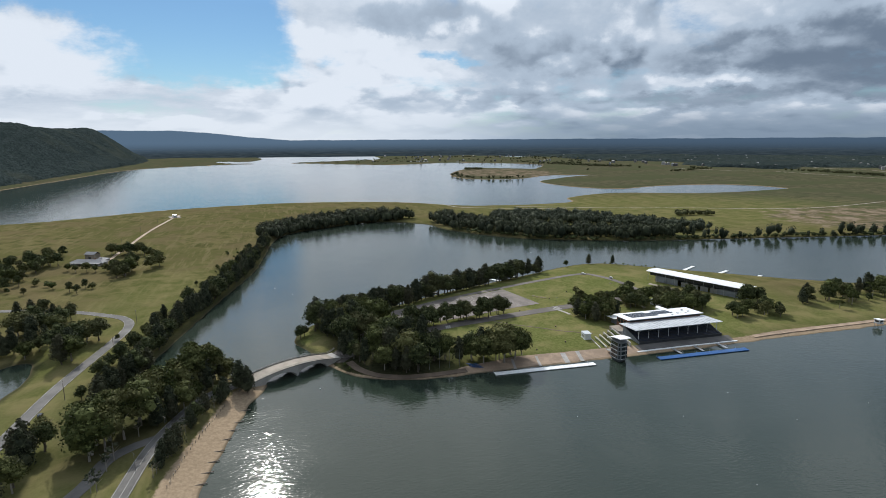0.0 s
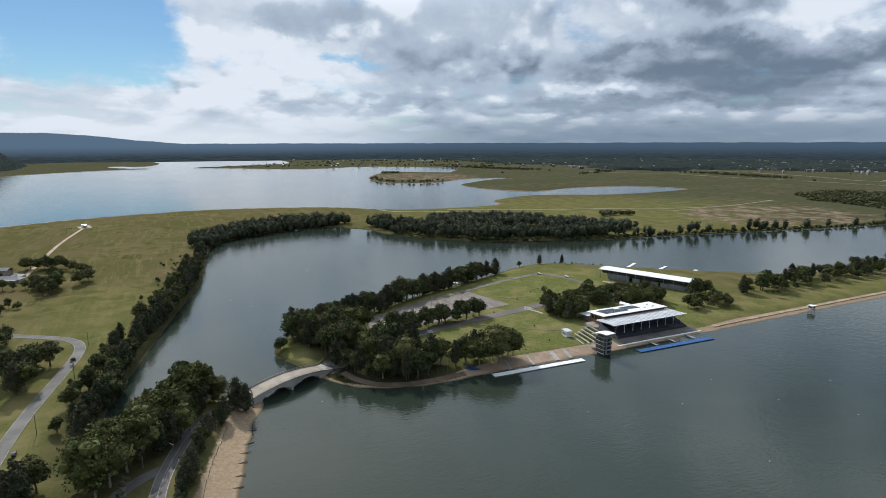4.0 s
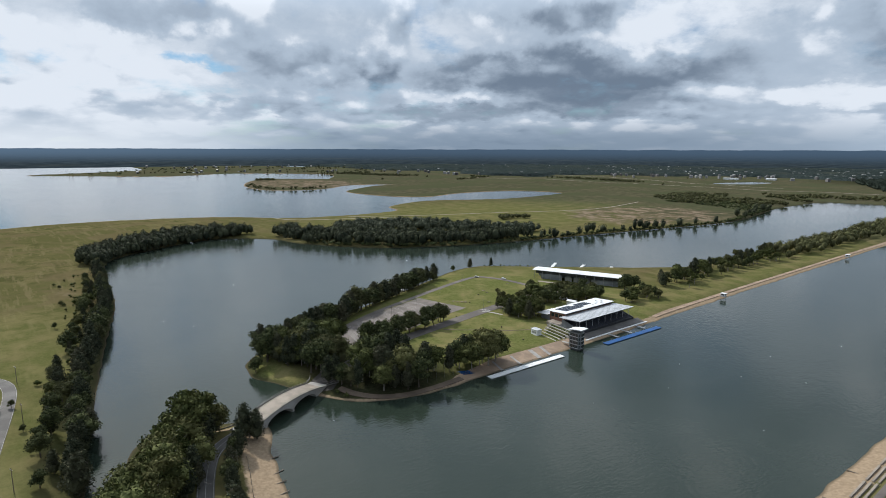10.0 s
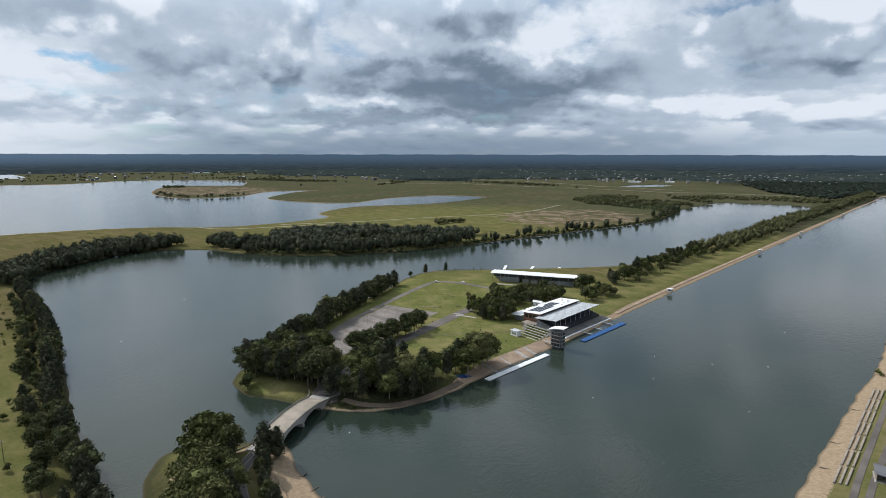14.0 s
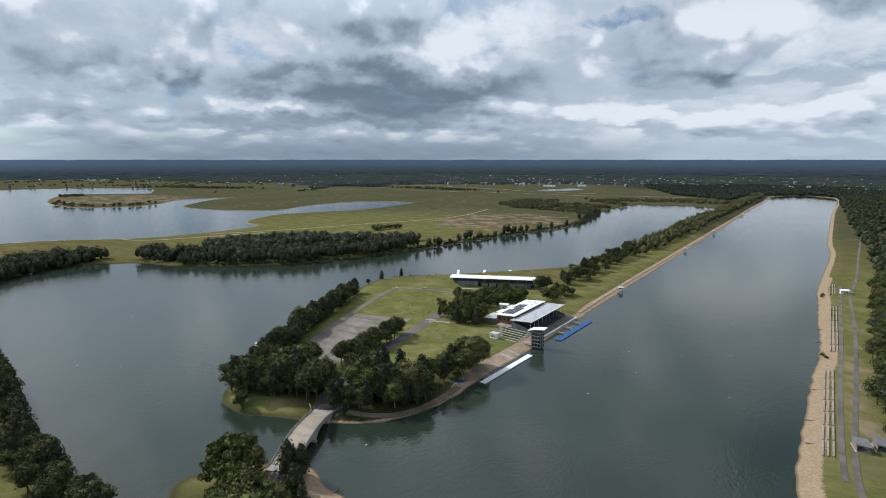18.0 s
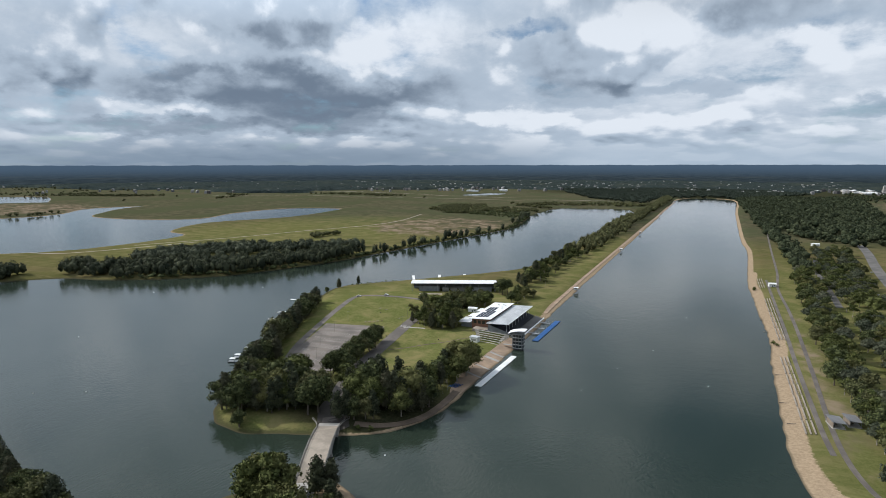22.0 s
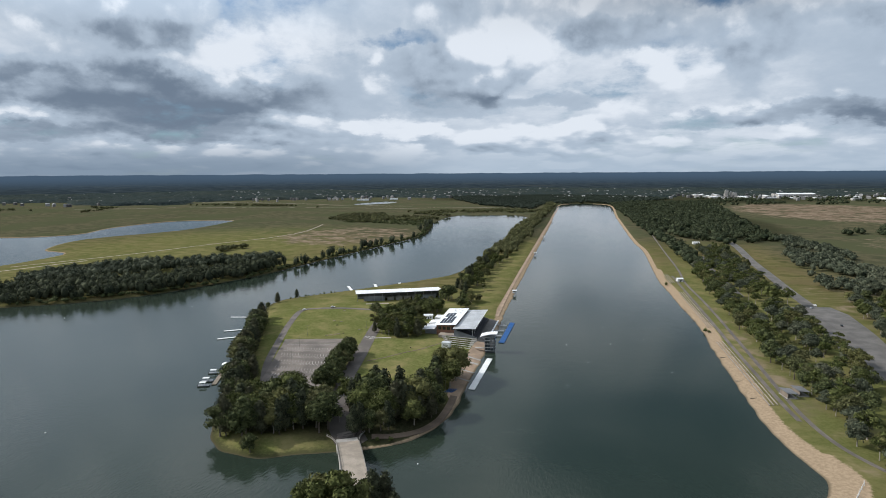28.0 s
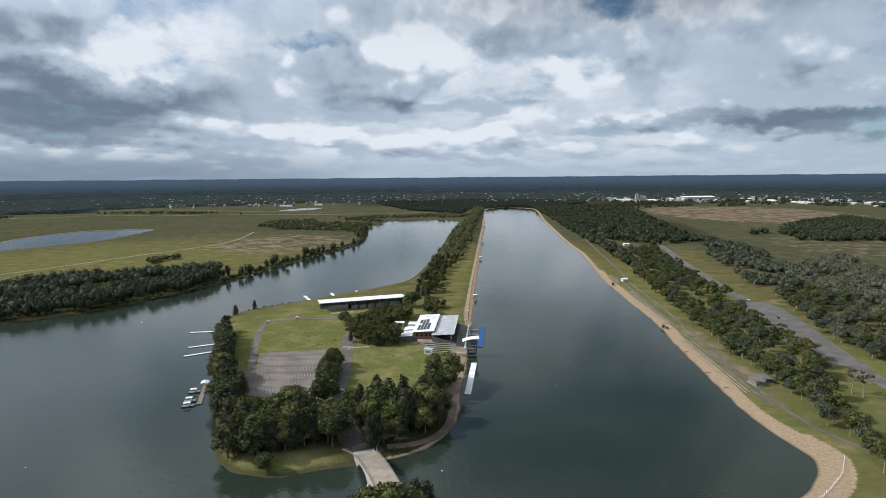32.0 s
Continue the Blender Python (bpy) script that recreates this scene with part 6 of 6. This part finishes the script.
# ---- cars ----
def car(paint):
    root = new("car")
    side = [(-2.15, 0.35), (2.1, 0.35), (2.2, 0.75), (2.05, 0.95), (1.15, 1.02), (0.55, 1.48), (-1.25, 1.5), (-2.0, 1.02), (-2.2, 0.8)]
    bm = prism(side, -0.86, 0.86, "y")
    bmesh.ops.bevel(bm, geom=bm.edges[:], offset=0.06, segments=1, affect="EDGES")
    part("body", bm, paint, root)
    part("windscreen", prism([(0.62, 1.42), (1.12, 1.04), (1.17, 1.07), (0.67, 1.46)], -0.74, 0.74, "y"), M_GLASS, root)
    part("rear_window", prism([(-1.32, 1.45), (-1.98, 1.03), (-2.02, 1.07), (-1.36, 1.49)], -0.72, 0.72, "y"), M_GLASS, root)
    for s in (-1, 1):
        part("side_window", boxes((-1.2, s * 0.87 - 0.02, 1.02, 0.6, s * 0.87 + 0.02, 1.4)), M_GLASS, root)
        for x in (-1.35, 1.35):
            wheel = part("wheel", rod((x, s * 0.7, 0.33), (x, s * 0.9, 0.33), 0.33, sides=12), M_BLACK, root)
            part("rim", rod((x, s * 0.88, 0.33), (x, s * 0.915, 0.33), 0.2, sides=8), M_STEEL, wheel)
        part("headlight", boxes((2.08, s * 0.6 - 0.16, 0.66, 2.22, s * 0.6 + 0.16, 0.82), bevel=0.02), M_WHITE, root)
        part("tail_light", boxes((-2.22, s * 0.65 - 0.13, 0.7, -2.1, s * 0.65 + 0.13, 0.88)), M_RED, root)
    return root


P_WHITE, P_BLACK = plain("white_car_paint", (0.75, 0.75, 0.74), 0.25, vary=0.05), plain("black_car_paint", (0.02, 0.021, 0.023), 0.22, vary=0.05)
P_GREY = plain("silver_car_paint", (0.42, 0.43, 0.44), 0.28, metal=0.5, vary=0.05)
for paint, colour, places in ((P_WHITE, "white", ((-199, 87, 30), (-176, 103.5, 12), (268, 107, 70), (300, 210, 100), (-96, 116, 0))), (P_BLACK, "black", ((291, 126, 80), (-7.5, -312, 184))), (P_GREY, "silver", ((292, 196, 85), (286, 320, 80), (310, 470, 80), (236, 742, 40)))):
    first = None
    for x, y, a in places:
        m = pose(x, y, gz(x, y) + 0.16, 0, 0, a)
        if first is None:
            first = tagged(car(paint), colour + " parked car standing on the asphalt", "car", "parked cars")
            first.matrix_world = m
        else:
            copy_thing(first, m)


# ---- poles ----
def power_pole():
    root = thing("power_pole", pose(0, 0, 0), "grey timber power pole with a crossarm beside the road", "pole", "power poles")
    part("pole", rod((0, 0, -0.6), (0, 0, 10.5), 0.19, 0.12, 8), M_WOOD, root)
    part("crossarm", boxes((-1.1, -0.07, 9.6, 1.1, 0.07, 9.78)), M_WOOD, root)
    for x in (-1.0, -0.4, 0.4, 1.0):
        part("insulator", rod((x, 0, 9.78), (x, 0, 10.0), 0.06, sides=6), M_WHITE, root)
    return root


pole = power_pole()
for i, (x, y) in enumerate(((-25, -307), (-93, -301), (-154, -301), (-186, -350), (-214, -440), (-500, -392), (-620, -396), (-720, -392), (45, -312))):
    m = pose(x, y, gz(x, y), 0, 0, 20)
    if i == 0:
        pole.matrix_world = m
    else:
        copy_thing(pole, m)


def lamp_post():
    root = thing("lamp_post", pose(0, 0, 0), "slim grey lamp post in the car park", "lamp post", "lamp posts in the park")
    part("pole", rod((0, 0, -0.4), (0, 0, 8.5), 0.08, 0.05, 8), M_PARAPET, root)
    part("arm", boxes((-1.0, -0.04, 8.4, 1.0, 0.04, 8.48)), M_PARAPET, root)
    for x in (-1.2, 1.2):
        part("lamp_head", boxes((x - 0.35, -0.14, 8.38, x + 0.35, 0.14, 8.5), bevel=0.03), M_DARK, root)
    return root


lamp = lamp_post()
for i, (x, y) in enumerate(((-136, -60), (-146, -28), (-118, -88), (-155, 4), (-116, 40), (-104, 10), (-60, -150), (-190, 60), (-62, 60), (58, -256), (28, -250))):
    m = pose(x, y, gz(x, y), 0, 0, 30)
    if i == 0:
        lamp.matrix_world = m
    else:
        copy_thing(lamp, m)

# flag masts in the grove, posts on the beaches
mast = thing("flag_mast", pose(0, 0, 0), "thin grey flag mast near the water", "mast", "flag masts")
part("pole", rod((0, 0, -0.4), (0, 0, 11.0), 0.06, 0.03, 8), M_STEEL, mast)
part("finial", rod((0, 0, 11.0), (0, 0, 11.2), 0.08, 0.03, 8), M_STEEL, mast)
for i, y in enumerate((-128, -122, -116, -110, -104, -98)):
    x = -12.5 + (y + 98) * 0.06
    m = pose(x, y, gz(x, y))
    if i == 0:
        mast.matrix_world = m
    else:
        copy_thing(mast, m)

post = thing("beach_post", pose(0, 0, 0), "short weathered timber post on the sand", "post", "posts on the beach")
part("shaft", rod((0, 0, -0.5), (0, 0, 1.3), 0.14, 0.12, 8), M_WOOD, post)
part("cap", rod((0, 0, 1.3), (0, 0, 1.36), 0.15, 0.08, 8), M_STEEL, post)
for i, (x, y) in enumerate(along([(72, -242), (52, -239), (30, -234), (4, -227)], 2.6, 0.1, 70)):
    m = pose(x, y, gz(x, y))
    if i == 0:
        post.matrix_world = m
    else:
        copy_thing(post, m)

stake = thing("white_stake", pose(0, 0, 0), "white painted stake in a row on the sand", "post", "white stakes")
part("shaft", boxes((-0.12, -0.12, -0.4, 0.12, 0.12, 1.5), bevel=0.02), M_WHITE, stake)
part("base_block", boxes((-0.3, -0.3, -0.3, 0.3, 0.3, 0.18), bevel=0.03), M_CONC, stake)
for i, (x, y) in enumerate(along([(188, -158), (178, -173), (164, -188), (152, -199)], 2.0, 0.1, 71)):
    m = pose(x, y, gz(x, y))
    if i == 0:
        stake.matrix_world = m
    else:
        copy_thing(stake, m)

log = thing("beach_log", pose(0, 0, 0), "weathered log lying across the sand", "log", "logs on the beach")
part("trunk", rod((-2.6, 0, 0.12), (2.6, 0, 0.16), 0.26, 0.2, 8), M_WOOD, log)
part("stub", rod((1.2, 0, 0.2), (1.6, 0.4, 0.5), 0.1, 0.06, 6), M_WOOD, log)
for i, (x, y, a) in enumerate(((70, -230.5, 100), (62, -229, 95), (54, -227.5, 100), (46, -226, 95), (36, -224, 100), (28, -222, 95), (20, -219.5, 100), (8, -217, 95), (171, -60, 10), (170, -30, 5), (172, 20, 8), (172, 130, 8), (172, 170, 5))):
    m = pose(x, y, gz(x, y), 0, 0, a)
    if i == 0:
        log.matrix_world = m
    else:
        copy_thing(log, m)

# ---- buoys ----
buoy = thing("buoy", pose(0, 0, 0), "small pale marker buoy floating on the lake", "buoy", "buoys")
bm = bmesh.new()
bmesh.ops.create_uvsphere(bm, u_segments=10, v_segments=8, radius=0.5)
for v in bm.verts:
    v.co.z *= 0.85
part("float", bm, M_WHITE, buoy)
part("spike", rod((0, 0, 0.3), (0, 0, 0.8), 0.06, 0.04, 6), M_STEEL, buoy)
for i, (x, y, s) in enumerate((q[0], q[1], 0.9 if n < 6 else 0.45) for n, q in enumerate(((-7.8, -179.1), (-213, -190), (-330, -120), (-240, -205), (-420, 20), (-330, 90), (60, -60), (92, 40), (74, -10), (110, 150), (120, 60), (58, 30), (88, 90), (130, -20), (-1010, -560), (-1200, -470)))):
    m = pose(x, y, 0.1) @ Matrix.Diagonal((s, s, s, 1))
    if i == 0:
        buoy.matrix_world = m
    else:
        copy_thing(buoy, m)


# ---- boat dock in the warm-up lake ----
dock = pontoon("boat_dock", pose(-167, -108, 0, 0, 0, 21), 44.0, 3.0, M_WOOD, "grey timber floating dock with a white canopy on the island shore", 9, "dock")
part("canopy", prism([(-2.6, 2.9), (0, 3.5), (2.6, 2.9), (2.6, 3.0), (0, 3.65), (-2.6, 3.0)], 31, 37, "y"), M_ROOF, dock, "white canopy")
for x in (-2.0, 2.0):
    for y in (31.4, 36.6):
        part("canopy_post", rod((x * 0.8, y, 0.5), (x * 0.8, y, 3.0), 0.07, sides=6), M_STEEL, dock)


def work_boat():
    root = thing("work_boat", pose(0, 0, 0), "small flat work boat with a white canopy moored at the dock", "boat", "moored boats")
    for s in (-1.1, 1.1):
        part("hull", prism([(-3.6, 0.0), (3.0, 0.0), (3.9, 0.65), (-3.6, 0.65)], s - 0.4, s + 0.4, "y"), M_DARK, root)
    part("deck", boxes((-3.6, -1.6, 0.65, 3.6, 1.6, 0.8)), M_STEEL, root)
    part("canopy", boxes((-2.6, -1.5, 2.7, 1.6, 1.5, 2.85), bevel=0.05), M_WHITE, root)
    for x in (-2.4, 1.4):
        for y in (-1.35, 1.35):
            part("canopy_post", rod((x, y, 0.8), (x, y, 2.7), 0.04, sides=6), M_STEEL, root)
    part("console", boxes((0.4, -0.4, 0.8, 1.0, 0.4, 1.9), bevel=0.05), M_WHITE, root)
    part("outboard", boxes((-4.1, -0.25, 0.3, -3.6, 0.25, 1.4), bevel=0.08), M_BLACK, root)
    return root


boat = work_boat()
boat.matrix_world = pose(-175.5, -103, -0.1, 0, 0, 20)
for x, y, a in ((-180.5, -88, 18), (-172.5, -111, 22)):
    copy_thing(boat, pose(x, y, -0.1, 0, 0, a))


# ---- paint on the asphalt ----
park = bpy.data.objects["car_park"]


def bay_lines(p0, p1, depth, count, lean):
    """One row of slanting parking bays between two places."""
    a, b = np.array(p0, float), np.array(p1, float)
    way = (b - a) / np.hypot(*(b - a))
    side = np.array((-way[1], way[0]))
    bm = bmesh.new()
    for k in range(count):
        q = a + (b - a) * k / (count - 1)
        e = q + side * depth + way * lean
        w = way * 0.2
        ring = []
        for v in (q - w, q + w, e + w, e - w):
            ring.append(bm.verts.new((v[0], v[1], max(gz(*v), gz(*q), gz(*e)) + 0.20)))
        bm.faces.new(ring)
    bmesh.ops.recalc_face_normals(bm, faces=bm.faces[:])
    part("bay_row", bm, M_FADED, park, "faded white bay lines")


for k in range(7):
    t = k / 6.9
    p = np.array((-129.0, -108.0)) * (1 - t) + np.array((-163.0, -13.0)) * t
    q = np.array((-96.0, -114.0)) * (1 - t) + np.array((-120.0, -4.0)) * t
    bay_lines(p, q, 4.4, 15 + k, 1.5)
    if k < 6:
        bay_lines(p + np.array((-1.9, 4.9)), q + np.array((-1.4, 4.9)), 4.4, 15 + k, -1.5)

lines = bpy.data.objects["road_access"]
for off in (-2.9, 0.0, 2.9):
    pts = curve_points([(75, -258), (35, -253), (-5, -239), (-20, -222), (-24, -215)], 10)
    way = np.gradient(pts, axis=0)
    way /= np.hypot(way[:, 0], way[:, 1])[:, None]
    shifted = pts + np.stack([-way[:, 1], way[:, 0]], 1) * off
    ribbon("road_line", shifted, 0.14, M_LINE, 0.18, 1, thick=0.02, parent=lines)
for off in (-3.0, 3.0):
    pts = curve_points([(60, -322), (15, -319), (-44, -316), (-114, -307), (-147, -305), (-166, -311), (-180, -326), (-203, -367), (-216, -412)], 10)
    way = np.gradient(pts, axis=0)
    way /= np.hypot(way[:, 0], way[:, 1])[:, None]
    ribbon("road_line", pts + np.stack([-way[:, 1], way[:, 0]], 1) * off, 0.11, M_LINE, 0.18, 1, thick=0.02, parent=bpy.data.objects["road_west"])
for k in range(7):
    q = np.array((-78.0 - k * 0.9, -86.0 + 0.2 * k))
    ribbon("crossing_bar", [tuple(q + (0, -1.8)), tuple(q + (0.3, 1.8))], 0.45, M_LINE, 0.18, 2, thick=0.02, parent=bpy.data.objects["road_island"])


for k in range(8):
    q = np.array((-105.5 + k * 1.1, 10.0 + 0.15 * k))
    ribbon("crossing_bar", [tuple(q + (0, -1.9)), tuple(q + (-0.3, 1.9))], 0.5, M_LINE, 0.18, 2, thick=0.02, parent=bpy.data.objects["road_island"])
ribbon("path_lawn", [(-83, -50), (-74, -41), (-67, -31), (-60, -22), (-52, -13), (-46, -3), (-40, 6)], 1.1, M_DIRT, 0.1, label="thin worn foot track curving over the lawn", category="path")
ribbon("path_corner", [(-101, 6), (-96, 9), (-90, 11), (-84, 12)], 2.2, M_CONC, 0.13, label="pale concrete footpath at the crossing", category="path")


def picnic_table():
    root = thing("picnic_table", pose(0, 0, 0), "dark timber picnic table with fixed benches on the lawn", "table", "picnic tables on the lawn")
    part("tabletop", boxes((-1.1, -0.4, 0.70, 1.1, 0.4, 0.76), bevel=0.01), M_WOOD, root)
    for s in (-1, 1):
        part("bench_seat", boxes((-1.1, s * 0.85 - 0.16, 0.42, 1.1, s * 0.85 + 0.16, 0.47), bevel=0.01), M_WOOD, root)
        part("crossbar", boxes((s * 0.8 - 0.05, -0.95, 0.36, s * 0.8 + 0.05, 0.95, 0.42)), M_DARK, root)
        for e in (-1, 1):
            part("leg", rod((s * 0.8, e * 0.7, -0.05), (s * 0.8, e * 0.25, 0.70), 0.05, 0.05, 6), M_DARK, root)
    return root


table = picnic_table()
spots = [(-133.1, 11.1, 20), (-136, 8.6, 50), (-139.0, 6.7, 75), (-152.6, 54, 10), (-145.4, 52.5, 60), (-158.8, 92.5, 30), (-119, 30, 80), (-131, 13.5, 5), (-122, -148, 40)]
for k, (x, y, a) in enumerate(spots):
    m = pose(x, y, gz(x, y) + 0.05, 0, 0, a)
    if k == 0:
        table.matrix_world = m
    else:
        copy_thing(table, m)


def litter_bin(x, y):
    root = thing("litter_bin", pose(x, y, gz(x, y)), "green wheeled litter bin standing on the grass", "bin", "litter bins on the lawn")
    part("body", boxes((-0.3, -0.3, 0.05, 0.3, 0.3, 1.0), bevel=0.04), M_DARK, root)
    part("lid", boxes((-0.33, -0.34, 1.0, 0.33, 0.34, 1.08), bevel=0.03), M_RED, root)


for x, y in ((-144, 40), (-128, 16), (-101, -22), (-60, -12), (-30, -20), (-115, 62), (-22, -44)):
    litter_bin(x, y)


def rowing_scull(x, y, a):
    root = thing("rowing_boat", pose(x, y, max(gz(x, y), 0.3) + 0.35, 0, 0, a), "slim blue rowing boat lying on a low rack", "boat", "boats on the bank")
    bm = prism([(-4.0, 0.0), (-2.2, 0.24), (0, 0.32), (2.2, 0.24), (4.0, 0.0), (2.2, -0.24), (0, -0.32), (-2.2, -0.24)], 0.0, 0.28)
    part("hull", bm, M_BLUE, root)
    part("cockpit", boxes((-0.9, -0.2, 0.26, 0.9, 0.2, 0.31), bevel=0.02), M_DARK, root)
    for s in (-1.5, 1.5):
        part("rack", boxes((s - 0.05, -0.5, -0.4, s + 0.05, 0.5, 0.0)), M_STEEL, root)


for k in range(4):
    rowing_scull(-9.5 - k * 1.3, -88.0 - k * 0.5, 70)

# ---- works and houses in the distance ----
def warehouse(x, y, w, d, h, a):
    root = thing("warehouse", pose(x, y, gz(x, y), 0, 0, a), "pale industrial shed with a low gabled metal roof", "warehouse", "distant industrial sheds")
    part("wall", boxes((-w / 2, -d / 2, -1, w / 2, d / 2, h)), M_CONC, root)
    part("roof", prism([(-d / 2 - 0.6, h), (0, h + d * 0.07), (d / 2 + 0.6, h), (d / 2 + 0.6, h + 0.3), (0, h + d * 0.07 + 0.3), (-d / 2 - 0.6, h + 0.3)], -w / 2 - 0.5, w / 2 + 0.5, "x"), M_ROOF, root)
    for k in range(3):
        q = -w / 2 + w * (k + 0.5) / 3
        part("loading_door", boxes((q - 2.2, -d / 2 - 0.1, 0, q + 2.2, -d / 2, 4.6)), M_STEEL, root)


yard = random.Random(12)
for k in range(46):
    t = yard.random()
    x, y = 640 + t * 1250 + yard.uniform(-70, 70), 2860 - t * 650 + yard.uniform(-190, 260)
    warehouse(x, y, yard.uniform(22, 70), yard.uniform(14, 32), yard.uniform(5, 9), yard.choice((8, 98)) + yard.uniform(-6, 6))
warehouse(1180, 2960, 190, 80, 15, 10)
for x, y, w, h in ((860, 2990, 16, 34), (884, 2996, 12, 26), (900, 2985, 20, 22)):
    silo = thing("plant_tower", pose(x, y, gz(x, y)), "pale concrete works tower above the sheds", "tower", "works towers")
    part("shaft", boxes((-w / 2, -w / 2, -1, w / 2, w / 2, h), bevel=0.3), M_CONC, silo)
    part("top_house", boxes((-w / 3, -w / 3, h, w / 3, w / 3, h + 4), bevel=0.2), M_WALL, silo)

homes = bmesh.new()
town = random.Random(5)
for k in range(900):
    d, a = town.uniform(2900, 4600), radians(town.uniform(-88, 40) if k % 3 == 0 else town.uniform(-35, 38))
    x, y = CENTRE[0] + d * math.sin(a), CENTRE[1] + d * math.cos(a)
    if shore_at(x, y) < 40:
        continue
    z, w, l, h = gz(x, y) + 7, town.uniform(3, 5.5), town.uniform(5, 9), town.uniform(3, 5)
    turn = Matrix.Translation((x, y, z)) @ Matrix.Rotation(town.uniform(0, 3.1), 4, "Z")
    vs = [homes.verts.new(turn @ Vector(q)) for q in ((-l, -w, -12), (l, -w, -12), (l, w, -12), (-l, w, -12), (-l, -w, h), (l, -w, h), (l, w, h), (-l, w, h), (-l * 0.8, 0, h + w * 0.5), (l * 0.8, 0, h + w * 0.5))]
    for f in ((0, 1, 5, 4), (1, 2, 6, 5), (2, 3, 7, 6), (3, 0, 4, 7), (4, 5, 9, 8), (6, 7, 8, 9), (5, 6, 9), (7, 4, 8)):
        homes.faces.new([vs[i] for i in f])
M_HOME, _h = material("house_roofs")
_geo = _h.add("ShaderNodeNewGeometry")
_h.put(_h.bsdf.inputs["Base Color"], _h.mix(_geo.outputs["Random Per Island"], (0.05, 0.047, 0.047), (0.34, 0.335, 0.33)))
tagged(link("distant_houses", homes, M_HOME), "scattered suburban roofs showing among the distant trees", "houses", kind="stuff")
